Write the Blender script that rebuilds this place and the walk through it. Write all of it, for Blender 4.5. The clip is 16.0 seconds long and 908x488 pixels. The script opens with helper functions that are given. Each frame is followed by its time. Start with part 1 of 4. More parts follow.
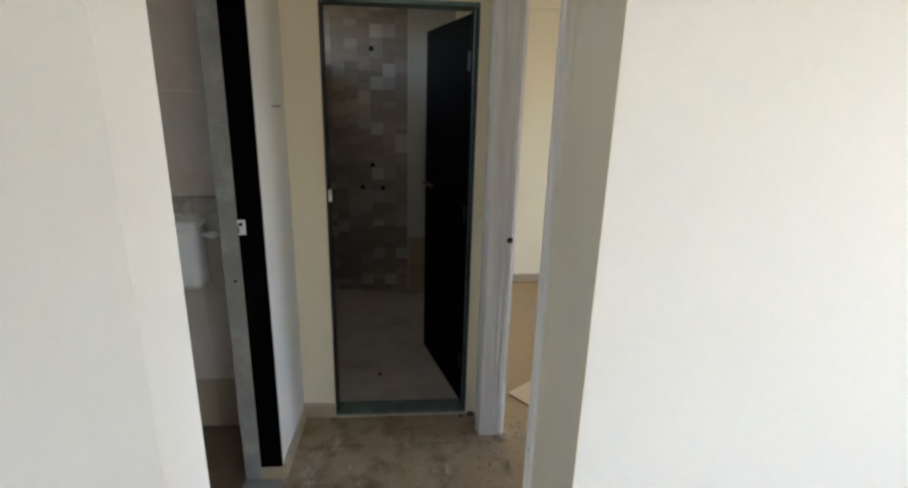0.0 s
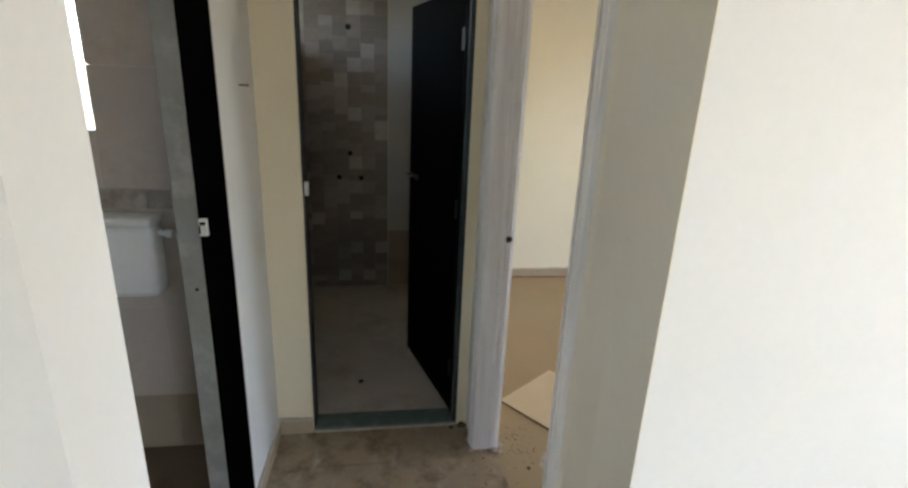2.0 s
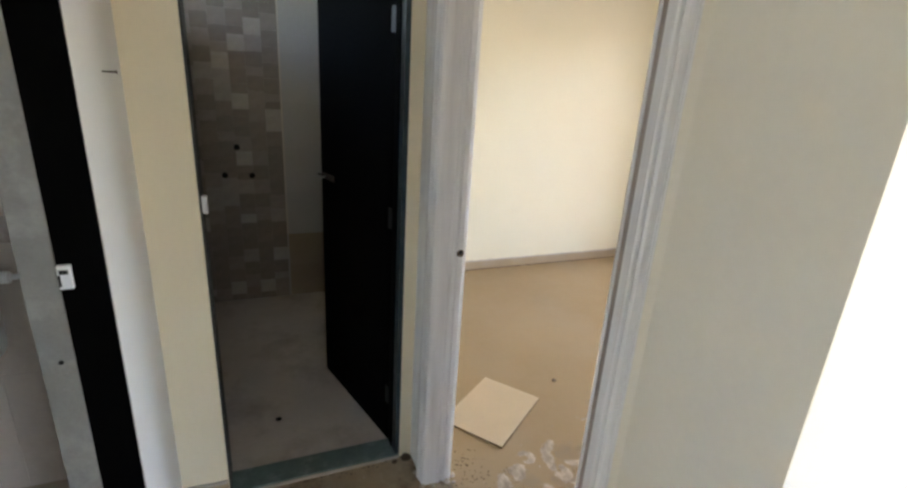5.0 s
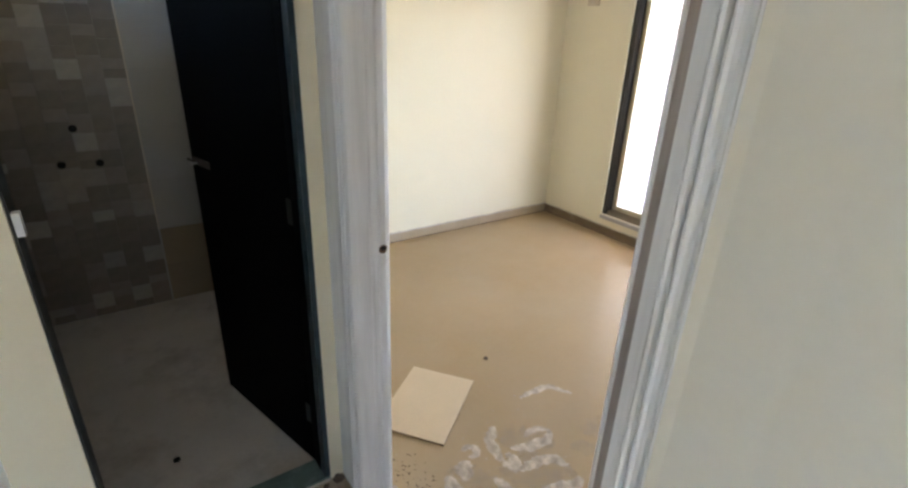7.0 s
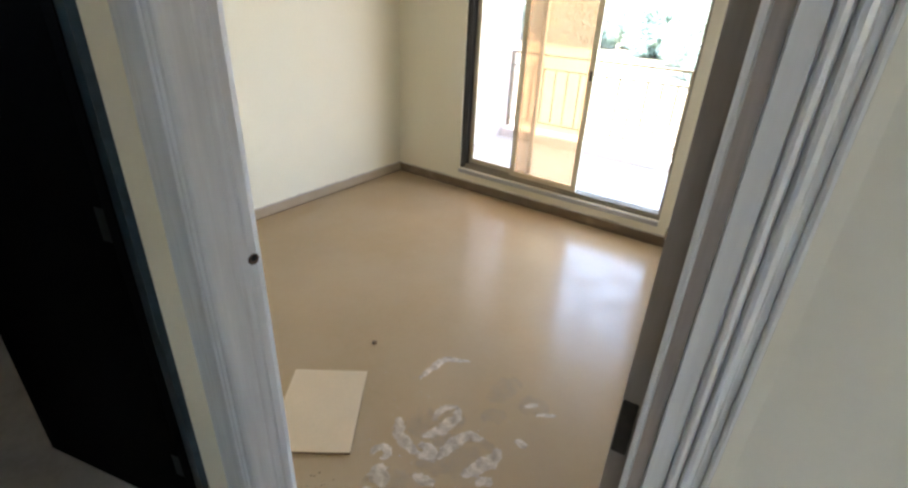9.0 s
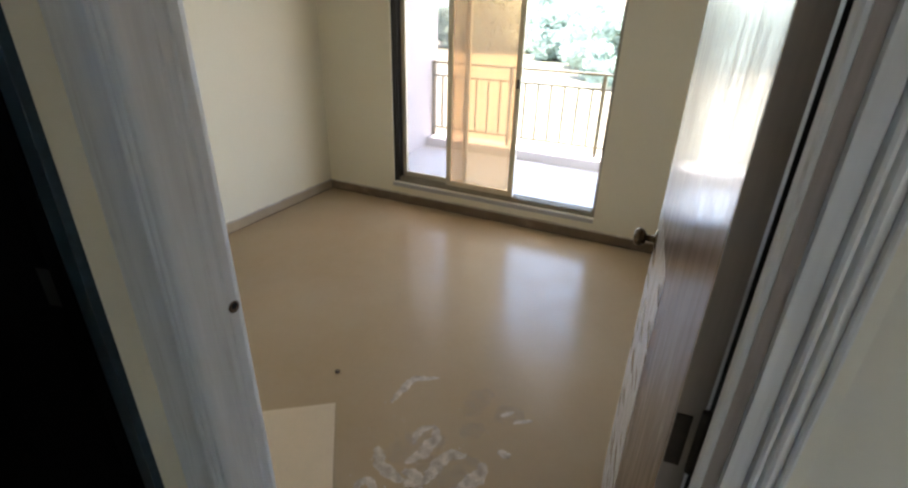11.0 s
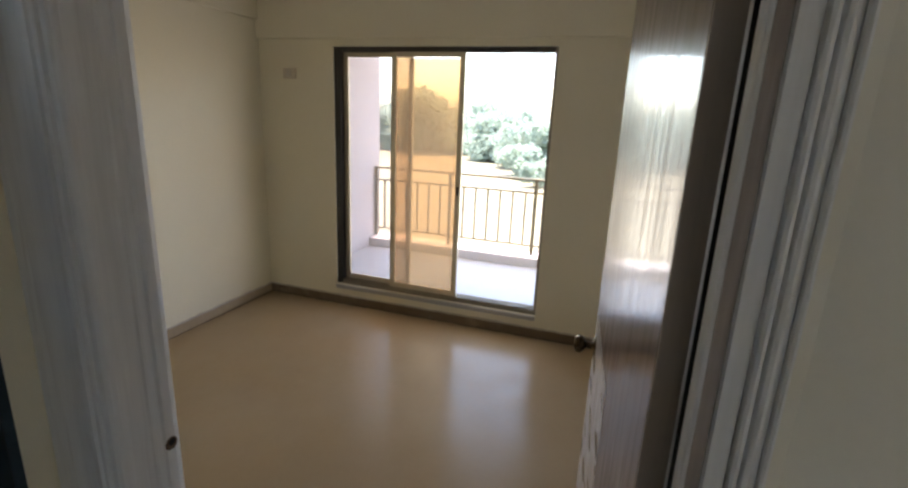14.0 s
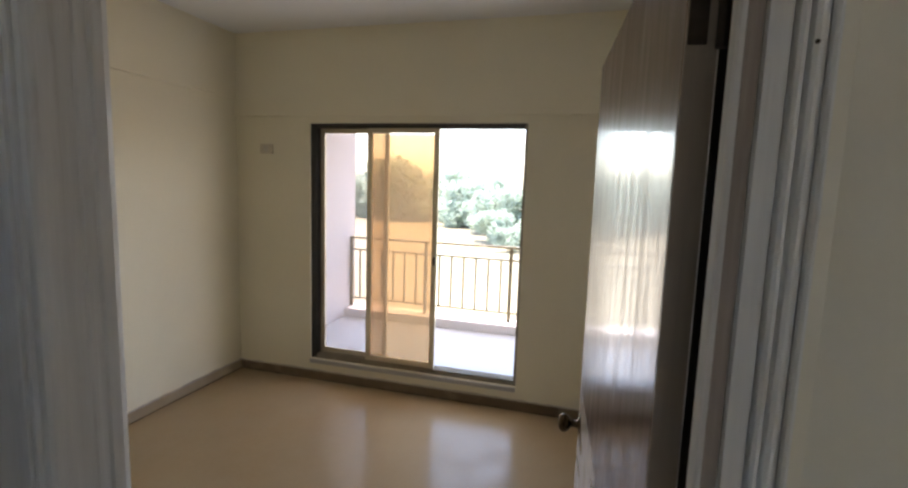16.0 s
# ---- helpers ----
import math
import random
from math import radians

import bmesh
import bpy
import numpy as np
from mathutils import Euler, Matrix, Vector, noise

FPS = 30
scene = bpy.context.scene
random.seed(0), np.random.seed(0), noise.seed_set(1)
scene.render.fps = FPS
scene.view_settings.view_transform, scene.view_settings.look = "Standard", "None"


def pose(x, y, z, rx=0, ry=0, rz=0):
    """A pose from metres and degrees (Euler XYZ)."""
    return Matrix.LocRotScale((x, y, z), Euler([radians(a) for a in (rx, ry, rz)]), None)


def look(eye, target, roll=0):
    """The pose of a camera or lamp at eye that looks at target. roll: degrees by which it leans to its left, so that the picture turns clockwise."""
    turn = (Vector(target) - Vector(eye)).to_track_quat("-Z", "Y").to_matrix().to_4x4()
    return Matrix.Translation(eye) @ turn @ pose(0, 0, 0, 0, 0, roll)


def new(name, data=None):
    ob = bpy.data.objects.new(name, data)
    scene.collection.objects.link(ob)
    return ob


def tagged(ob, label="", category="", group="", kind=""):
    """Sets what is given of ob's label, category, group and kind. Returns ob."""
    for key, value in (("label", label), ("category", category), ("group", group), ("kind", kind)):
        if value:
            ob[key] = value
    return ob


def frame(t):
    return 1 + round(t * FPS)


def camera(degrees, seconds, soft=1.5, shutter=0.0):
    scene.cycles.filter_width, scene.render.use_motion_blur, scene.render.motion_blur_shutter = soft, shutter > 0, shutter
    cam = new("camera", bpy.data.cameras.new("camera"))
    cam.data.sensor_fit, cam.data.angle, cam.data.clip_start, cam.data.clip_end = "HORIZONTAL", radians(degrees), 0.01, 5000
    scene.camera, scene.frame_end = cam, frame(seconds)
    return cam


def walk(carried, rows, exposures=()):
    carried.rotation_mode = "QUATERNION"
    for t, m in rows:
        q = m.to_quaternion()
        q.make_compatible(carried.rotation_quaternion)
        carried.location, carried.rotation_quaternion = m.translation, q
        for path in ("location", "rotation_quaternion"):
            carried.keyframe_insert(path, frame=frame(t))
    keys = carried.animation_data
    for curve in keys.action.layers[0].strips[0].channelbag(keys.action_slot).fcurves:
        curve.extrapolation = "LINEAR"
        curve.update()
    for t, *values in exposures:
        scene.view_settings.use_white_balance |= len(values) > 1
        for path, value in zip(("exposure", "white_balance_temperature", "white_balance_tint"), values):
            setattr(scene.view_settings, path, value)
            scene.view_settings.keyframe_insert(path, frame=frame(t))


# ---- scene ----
cam = camera(85.4, 16.0, soft=2.5)

PATH = [
    (0, (-0.425, -2.366, 1.658), (-0.243, -0.452, 1.109), 1.6),
    (0.5, (-0.418, -2.317, 1.659), (-0.23, -0.406, 1.1), 1.9),
    (1, (-0.427, -2.244, 1.654), (-0.218, -0.339, 1.08), 2.2),
    (1.5, (-0.449, -2.19, 1.643), (-0.208, -0.291, 1.064), 2.5),
    (2, (-0.488, -2.123, 1.637), (-0.197, -0.235, 1.046), 2.5),
    (2.5, (-0.557, -2.016, 1.644), (-0.16, -0.153, 1.035), 2.5),
    (3, (-0.6, -1.954, 1.654), (-0.129, -0.112, 1.035), 2.5),
    (3.5, (-0.635, -1.903, 1.661), (-0.079, -0.089, 1.029), 2.7),
    (4, (-0.656, -1.86, 1.661), (-0.025, -0.073, 1.023), 3.1),
    (6.5, (-0.616, -1.548, 1.667), (0.354, 0.053, 0.962), 2.8),
    (7, (-0.594, -1.459, 1.662), (0.483, 0.04, 0.892), 2.4),
    (7.5, (-0.571, -1.404, 1.661), (0.589, 0.004, 0.842), 2.3),
    (8, (-0.547, -1.317, 1.651), (0.751, -0.071, 0.778), 2.6),
    (8.5, (-0.532, -1.24, 1.644), (0.856, -0.115, 0.745), 2.9),
    (9, (-0.525, -1.177, 1.643), (0.937, -0.16, 0.733), 2.8),
    (11.5, (-0.599, -1.018, 1.685), (1.071, -0.299, 0.853), 2.1),
    (12, (-0.615, -1.021, 1.708), (1.102, -0.324, 0.956), 2.2),
    (12.5, (-0.618, -1.022, 1.716), (1.126, -0.338, 1.018), 2.4),
    (13, (-0.619, -1.024, 1.726), (1.162, -0.368, 1.097), 2.7),
    (13.5, (-0.618, -1.022, 1.734), (1.19, -0.389, 1.162), 2.6),
    (14, (-0.611, -1.019, 1.74), (1.223, -0.408, 1.229), 2.5),
    (14.5, (-0.608, -1.016, 1.752), (1.254, -0.428, 1.319), 2.3),
    (15, (-0.613, -1.01, 1.766), (1.267, -0.44, 1.392), 2.2),
    (15.5, (-0.618, -1.007, 1.778), (1.279, -0.454, 1.471), 2.2),
    (16, (-0.605, -1.005, 1.775), (1.305, -0.464, 1.528), 1.9),
]
walk(cam, [(t, look(eye, target, roll)) for t, eye, target, roll in PATH], [(0, 4.33, 6800, 12), (2, 4.45, 6800, 12), (4, 4.78, 6800, 13), (7, 4.98, 6400, 11), (8, 4.9, 6320, 11), (9, 4.64, 6250, 10), (11.5, 3.75, 6400, 10), (12.5, 3.4, 6550, 12), (14, 3.38, 6700, 13), (16, 3.45, 6700, 14)])

# ---- light ----
SUN_UP, SUN_AT = 83, 14     # degrees above the horizon, and from +x towards +y
world = bpy.data.worlds.new("world")
scene.world = world
world.use_nodes = True
wn = world.node_tree
sky = wn.nodes.new("ShaderNodeTexSky")
sky.sky_type = "NISHITA"
sky.sun_disc = False
sky.sun_elevation, sky.sun_rotation = radians(SUN_UP), radians(90 - SUN_AT)
sky.air_density, sky.dust_density = 1.0, 2.0
wn.links.new(sky.outputs[0], wn.nodes["Background"].inputs[0])
wn.nodes["Background"].inputs[1].default_value = 0.15

sun_data = bpy.data.lights.new("sun", "SUN")
sun_data.energy, sun_data.angle, sun_data.color = 2.0, radians(0.6), (1.0, 0.95, 0.87)
sun = new("sun", sun_data)
# it stands high over the field; the slab added over the balcony keeps it out of the rooms
sun_way = Vector((math.cos(radians(SUN_AT)) * math.cos(radians(SUN_UP)), math.sin(radians(SUN_AT)) * math.cos(radians(SUN_UP)), math.sin(radians(SUN_UP))))
sun.matrix_world = look((0, 0, 0), -sun_way)


def daylight(name, x, y, z, w, h, watts, target):
    """Sky light that enters by an opening."""
    d = bpy.data.lights.new(name, "AREA")
    d.shape, d.size, d.size_y, d.energy, d.color = "RECTANGLE", w, h, watts, (0.97, 0.985, 1.0)
    ob = new(name, d)
    ob.matrix_world = look((x, y, z), target)
    return ob


# ---- plan, metres ----
XL, XLB = -0.985, -1.145        # passage's left wall: passage face, WC face
XW, XB = -0.052, 0.060       # bedroom wall: passage face, bedroom face
YC, YR = -1.512, -1.47        # living room's front walls: left and right of the passage
XF, XFO = 3.125, 3.275         # window wall: inside, outside
YN = 2.08                    # bedroom's far side wall
YS = -1.212                  # bedroom's near side wall
BY0, BY1 = 0.10, 1.94        # bath
ZC = 2.98
WIN = (-0.49, 1.348, 0.185, 2.232)      # balcony window: y, y, z, z
LIV = (-4.4, -2.9, 0.15, 2.3)          # unseen living room window, added for light: y, y, z, z
daylight("bedroom_daylight", XFO + 0.06, 0.42, 1.2, 1.8, 2.0, 1.0, (0, 0.3, 0.9))
# lamp in the unseen living room window, added to light the passage
daylight("living_daylight", XFO + 0.06, -3.65, 1.25, 1.5, 2.1, 2.1, (-1, -3.4, 1.0))


# ---- materials ----
def nodes_of(name):
    m = bpy.data.materials.new(name)
    m.use_nodes = True
    return m, m.node_tree, m.node_tree.nodes["Principled BSDF"]


def ramp_between(nt, fac, a, b, lo=0.3, hi=0.7):
    r = nt.nodes.new("ShaderNodeValToRGB")
    r.color_ramp.elements[0].position, r.color_ramp.elements[1].position = lo, hi
    r.color_ramp.elements[0].color, r.color_ramp.elements[1].color = (*a, 1), (*b, 1)
    nt.links.new(fac, r.inputs[0])
    return r.outputs[0]


def noise_of(nt, scale, detail=4, stretch=(1, 1, 1), rough=0.55):
    co = nt.nodes.new("ShaderNodeTexCoord")
    mp = nt.nodes.new("ShaderNodeMapping")
    mp.inputs["Scale"].default_value = stretch
    n = nt.nodes.new("ShaderNodeTexNoise")
    n.inputs["Scale"].default_value, n.inputs["Detail"].default_value, n.inputs["Roughness"].default_value = scale, detail, rough
    nt.links.new(co.outputs["Object"], mp.inputs[0])
    nt.links.new(mp.outputs[0], n.inputs["Vector"])
    return n.outputs["Fac"]


def mixed(nt, fac, a, b, kind="MIX"):
    m = nt.nodes.new("ShaderNodeMix")
    m.data_type, m.blend_type = "RGBA", kind
    for value, socket in ((fac, m.inputs[0]), (a, m.inputs[6]), (b, m.inputs[7])):
        if isinstance(value, bpy.types.NodeSocket):
            nt.links.new(value, socket)
        else:
            socket.default_value = value if isinstance(value, float) else (*value, 1)
    return m.outputs[2]


def bump_of(nt, bsdf, height, strength, distance=0.01):
    b = nt.nodes.new("ShaderNodeBump")
    b.inputs["Strength"].default_value, b.inputs["Distance"].default_value = strength, distance
    nt.links.new(height, b.inputs["Height"])
    nt.links.new(b.outputs[0], bsdf.inputs["Normal"])


def surface(name, color, rough=0.6, metal=0.0, vary=0.12, big=1.5, small=40, bump=0.08, stretch=(1, 1, 1), stain=None, stain_lo=0.55, stain_hi=0.75, stain_scale=3, coat=0.0, random=0.0, scuff=None, dusty=0.0):
    """A plain surface whose colour drifts at two scales, with fine relief and, if given, stains of another colour."""
    m, nt, b = nodes_of(name)
    dark = tuple(c * (1 - vary) for c in color)
    light = tuple(min(1, c * (1 + vary * 0.5)) for c in color)
    col = ramp_between(nt, noise_of(nt, big, 5, stretch), dark, light)
    fine = noise_of(nt, small, 3, stretch)
    grain = ramp_between(nt, fine, (1 - vary * 0.5,) * 3, (1, 1, 1))
    col = mixed(nt, 1.0, col, grain, "MULTIPLY")
    if stain:
        mask = ramp_between(nt, noise_of(nt, stain_scale, 7, stretch, 0.65), (0, 0, 0), (1, 1, 1), stain_lo, stain_hi)
        col = mixed(nt, mask, col, stain)
    if scuff:
        mask = ramp_between(nt, noise_of(nt, 11, 6, (1.0, 0.5, 1.0), 0.7), (0, 0, 0), (0.8, 0.8, 0.8), 0.57, 0.66)
        col = mixed(nt, mask, col, scuff)
    if random:
        oi = nt.nodes.new("ShaderNodeObjectInfo")
        tone = ramp_between(nt, oi.outputs["Random"], (1 - random,) * 3, (1, 1, 1), 0, 1)
        col = mixed(nt, 1.0, col, tone, "MULTIPLY")
    nt.links.new(col, b.inputs["Base Color"])
    rr = nt.nodes.new("ShaderNodeMapRange")
    rr.inputs["To Min"].default_value, rr.inputs["To Max"].default_value = rough * 0.85, min(1, rough * 1.15)
    nt.links.new(fine, rr.inputs[0])
    if dusty:
        spread = nt.nodes.new("ShaderNodeMapRange")
        spread.inputs["From Min"].default_value, spread.inputs["From Max"].default_value = 0.3, 0.75
        spread.inputs["To Min"].default_value, spread.inputs["To Max"].default_value = rough, dusty
        nt.links.new(noise_of(nt, 7, 5, (1, 1, 1), 0.6), spread.inputs[0])
        nt.links.new(spread.outputs[0], b.inputs["Roughness"])
    else:
        nt.links.new(rr.outputs[0], b.inputs["Roughness"])
    b.inputs["Metallic"].default_value = metal
    b.inputs["Coat Weight"].default_value = coat
    if bump:
        bump_of(nt, b, fine, bump, 0.004)
    return m


def pane_of(name, tint, gloss, haze):
    """Thin dusty window glass: tinted see-through, with a mirror share and a share of dust that glows with the daylight behind."""
    m, nt, b = nodes_of(name)
    tr = nt.nodes.new("ShaderNodeBsdfTransparent")
    tr.inputs[0].default_value = (*tint, 1)
    gl = nt.nodes.new("ShaderNodeBsdfGlossy")
    gl.inputs["Roughness"].default_value = 0.03
    du = nt.nodes.new("ShaderNodeBsdfTranslucent")
    du.inputs[0].default_value = (*[min(1, c * 1.25) for c in tint], 1)
    m1, m2 = nt.nodes.new("ShaderNodeMixShader"), nt.nodes.new("ShaderNodeMixShader")
    m1.inputs[0].default_value, m2.inputs[0].default_value = gloss, haze
    nt.links.new(tr.outputs[0], m1.inputs[1])
    nt.links.new(gl.outputs[0], m1.inputs[2])
    nt.links.new(m1.outputs[0], m2.inputs[1])
    nt.links.new(du.outputs[0], m2.inputs[2])
    nt.links.new(m2.outputs[0], nt.nodes["Material Output"].inputs[0])
    return m


M_WHITE = surface("white wall paint", (0.80, 0.795, 0.775), 0.55, vary=0.05, big=0.8, small=60, bump=0.05)
M_CREAM = surface("cream wall paint", (0.83, 0.778, 0.615), 0.55, vary=0.05, big=0.8, small=60, bump=0.06, stain=(0.75, 0.70, 0.55), stain_lo=0.62, stain_hi=0.85, stain_scale=1.6)
M_CREAM2 = surface("deeper cream wall paint", (0.83, 0.745, 0.56), 0.55, vary=0.05, big=0.8, small=60, bump=0.06, stain=(0.73, 0.65, 0.49), stain_lo=0.62, stain_hi=0.85, stain_scale=1.6)
M_GREIGE = surface("greige wall paint", (0.82, 0.78, 0.665), 0.55, vary=0.05, big=0.8, small=60, bump=0.06, stain=(0.74, 0.71, 0.62), stain_lo=0.6, stain_hi=0.85, stain_scale=1.4)
M_CEIL = surface("white ceiling paint", (0.82, 0.82, 0.82), 0.8, vary=0.04, big=0.7, small=50, bump=0.05)
M_FLOOR = surface("beige vitrified floor tile", (0.405, 0.298, 0.175), 0.18, vary=0.07, big=0.9, small=32, bump=0.014, stain=(0.43, 0.345, 0.235), stain_lo=0.4, stain_hi=0.95, stain_scale=0.8, dusty=0.255)


def dull_with_dust(m, low, high):
    """Dust lies in patches, and where it lies the tile hardly shines."""
    nt = m.node_tree
    patch = ramp_between(nt, noise_of(nt, 5, 7, (1, 1, 1), 0.68), (low,) * 3, (high,) * 3, 0.33, 0.67)
    nt.links.new(patch, nt.nodes["Principled BSDF"].inputs["Specular IOR Level"])


dull_with_dust(M_FLOOR, 0.05, 0.17)
M_PFLOOR = surface("dirty passage tile", (0.47, 0.365, 0.245), 0.5, vary=0.2, big=4, small=60, bump=0.06, stain=(0.17, 0.118, 0.072), stain_lo=0.47, stain_hi=0.64, stain_scale=4.5, scuff=(0.55, 0.49, 0.41), random=0.22)
M_SKIRT = surface("brown skirting tile", (0.18, 0.125, 0.073), 0.8, vary=0.12, big=3, small=50, bump=0.03, stain=(0.30, 0.235, 0.165), stain_lo=0.55, stain_hi=0.8, stain_scale=6)
M_SKIRT2 = surface("cream skirting tile", (0.44, 0.345, 0.23), 0.8, vary=0.12, big=3, small=50, bump=0.03, stain=(0.40, 0.33, 0.25), stain_lo=0.55, stain_hi=0.8, stain_scale=6)
M_FRAME = surface("streaked primer on wood", (0.90, 0.90, 0.90), 0.45, vary=0.10, big=5, small=30, bump=0.08, stretch=(5, 5, 0.3), stain=(0.50, 0.455, 0.42), stain_lo=0.58, stain_hi=0.88, stain_scale=6)
M_BLACK = surface("black laminate", (0.0018, 0.0018, 0.0018), 0.75, vary=0.3, big=3, small=80, bump=0.04)
M_BLACK.node_tree.nodes["Principled BSDF"].inputs["Specular IOR Level"].default_value = 0.04
M_GRANITE = surface("grey granite frame", (0.30, 0.30, 0.285), 0.45, vary=0.2, big=6, small=120, bump=0.05, stain=(0.40, 0.395, 0.375), stain_lo=0.5, stain_hi=0.75, stain_scale=8)
M_GREEN = surface("green granite sill", (0.13, 0.19, 0.185), 0.4, vary=0.25, big=9, small=150, bump=0.04, stain=(0.24, 0.29, 0.28), stain_lo=0.5, stain_hi=0.75, stain_scale=14)
M_NAVY = surface("polished blue-black granite", (0.022, 0.042, 0.055), 0.3, vary=0.3, big=7, small=150, bump=0.03, stain=(0.05, 0.085, 0.10), stain_lo=0.5, stain_hi=0.75, stain_scale=10)
M_BLUED = surface("blackened steel", (0.012, 0.014, 0.014), 0.5, 0.4, vary=0.3, big=30, small=150, bump=0.03)
M_DARKG = surface("dark granite", (0.03, 0.032, 0.034), 0.5, vary=0.25, big=9, small=150, bump=0.04)
M_EDGE = surface("door edge lipping", (0.48, 0.40, 0.325), 0.55, vary=0.15, big=6, small=50, bump=0.05, stretch=(4, 4, 0.4))
M_LINING = surface("thin primer over brown wood", (0.44, 0.375, 0.335), 0.55, vary=0.2, big=5, small=40, bump=0.08, stretch=(6, 6, 0.35), stain=(0.30, 0.235, 0.195), stain_lo=0.5, stain_hi=0.75, stain_scale=6)
M_BRASS = surface("aged brass", (0.10, 0.068, 0.038), 0.22, 0.9, vary=0.25, big=30, small=200, bump=0.03)
M_RAGGED = surface("torn brown wood", (0.16, 0.10, 0.065), 0.85, vary=0.4, big=60, small=200, bump=0.3)
M_STEEL = surface("dull steel", (0.55, 0.54, 0.52), 0.38, 0.9, vary=0.15, big=30, small=200, bump=0.02)
M_RUST = surface("dark rusted steel", (0.09, 0.07, 0.055), 0.6, 0.5, vary=0.35, big=40, small=200, bump=0.1)
M_PLASTIC = surface("white plastic", (0.78, 0.79, 0.80), 0.3, vary=0.06, big=6, small=40, bump=0.01, stain=(0.55, 0.52, 0.47), stain_lo=0.66, stain_hi=0.8, stain_scale=7)
M_PLATE = surface("yellowed switch plate plastic", (0.64, 0.57, 0.45), 0.4, vary=0.08, big=9, small=60, bump=0.02)
M_SOCK = surface("grey plastic", (0.60, 0.55, 0.47), 0.4, vary=0.08, big=9, small=60, bump=0.02)
M_ALU = surface("bronze aluminium", (0.30, 0.265, 0.205), 0.4, 0.55, vary=0.12, big=8, small=90, bump=0.02)
M_ALUD = surface("dark aluminium track", (0.055, 0.05, 0.045), 0.45, 0.4, vary=0.2, big=8, small=90, bump=0.02)
M_SASH = surface("champagne aluminium", (0.66, 0.59, 0.44), 0.4, 0.4, vary=0.08, big=8, small=90, bump=0.02)
M_AMBER = pane_of("amber tinted glass", (0.62, 0.49, 0.35), 0.05, 0.15)
M_CLEAR = pane_of("clear glass", (0.82, 0.775, 0.76), 0.05, 0.02)
M_RAIL = surface("mustard painted steel", (0.20, 0.15, 0.075), 0.5, 0.1, vary=0.2, big=10, small=90, bump=0.04)
M_OUTW = surface("white outside plaster", (0.60, 0.54, 0.53), 0.8, vary=0.06, big=1.2, small=50, bump=0.12)
M_OUTF = surface("grey balcony tile", (0.46, 0.452, 0.445), 0.5, vary=0.1, big=2, small=60, bump=0.04)
M_LOOSE = surface("biscuit ceramic tile", (0.62, 0.49, 0.325), 0.4, vary=0.07, big=4, small=60, bump=0.02, stain=(0.5, 0.4, 0.28), stain_lo=0.62, stain_hi=0.8, stain_scale=9)
M_CLAY = surface("raw brown clay", (0.15, 0.092, 0.05), 0.9, vary=0.2, big=20, small=90, bump=0.1)
M_DUST = surface("dried white cement", (0.52, 0.455, 0.38), 0.9, vary=0.15, big=12, small=90, bump=0.3)
M_DIRT = surface("dark debris", (0.12, 0.085, 0.055), 0.9, vary=0.3, big=30, small=120, bump=0.3)
M_WCTILE = surface("pinkish grey toilet tile", (0.56, 0.49, 0.435), 0.35, vary=0.1, big=3, small=60, bump=0.02, stain=(0.38, 0.31, 0.25), stain_lo=0.55, stain_hi=0.8, stain_scale=2.5, random=0.08)
M_WCBAND = surface("brown stained border tile", (0.41, 0.365, 0.325), 0.4, vary=0.2, big=6, small=60, bump=0.02, stain=(0.16, 0.12, 0.09), stain_lo=0.5, stain_hi=0.7, stain_scale=8)
M_BPLAIN = surface("pale bath wall tile", (0.44, 0.43, 0.42), 0.3, vary=0.06, big=2, small=60, bump=0.02)
M_BBEIGE = surface("beige bath wall tile", (0.36, 0.29, 0.21), 0.35, vary=0.1, big=3, small=60, bump=0.02)
M_BFLOOR = surface("grey bath floor tile", (0.66, 0.605, 0.57), 0.4, vary=0.12, big=2.5, small=60, bump=0.04, stain=(0.34, 0.29, 0.25), stain_lo=0.5, stain_hi=0.8, stain_scale=3)
M_WCFLOOR = surface("brown toilet floor tile", (0.17, 0.12, 0.08), 0.5, vary=0.2, big=3, small=60, bump=0.04, stain=(0.09, 0.06, 0.04), stain_lo=0.5, stain_hi=0.75, stain_scale=4)
M_HOLE_SHADE = surface("black for holes and gap shade", (0.01, 0.01, 0.01), 0.9, vary=0.2, big=10, small=60, bump=0)
# distance haze and glare are mixed into this leaf colour
M_LEAF = surface("foliage paled for haze", (0.37, 0.44, 0.35), 0.7, vary=0.25, big=0.6, small=6, bump=0)


def let_light_through(m, share):
    """Thin leaves: part of the light passes and comes out on the shaded side."""
    nt = m.node_tree
    b = nt.nodes["Principled BSDF"]
    tl, mx = nt.nodes.new("ShaderNodeBsdfTranslucent"), nt.nodes.new("ShaderNodeMixShader")
    nt.links.new(b.inputs["Base Color"].links[0].from_socket, tl.inputs[0])
    mx.inputs[0].default_value = share
    nt.links.new(b.outputs[0], mx.inputs[1])
    nt.links.new(tl.outputs[0], mx.inputs[2])
    nt.links.new(mx.outputs[0], nt.nodes["Material Output"].inputs[0])


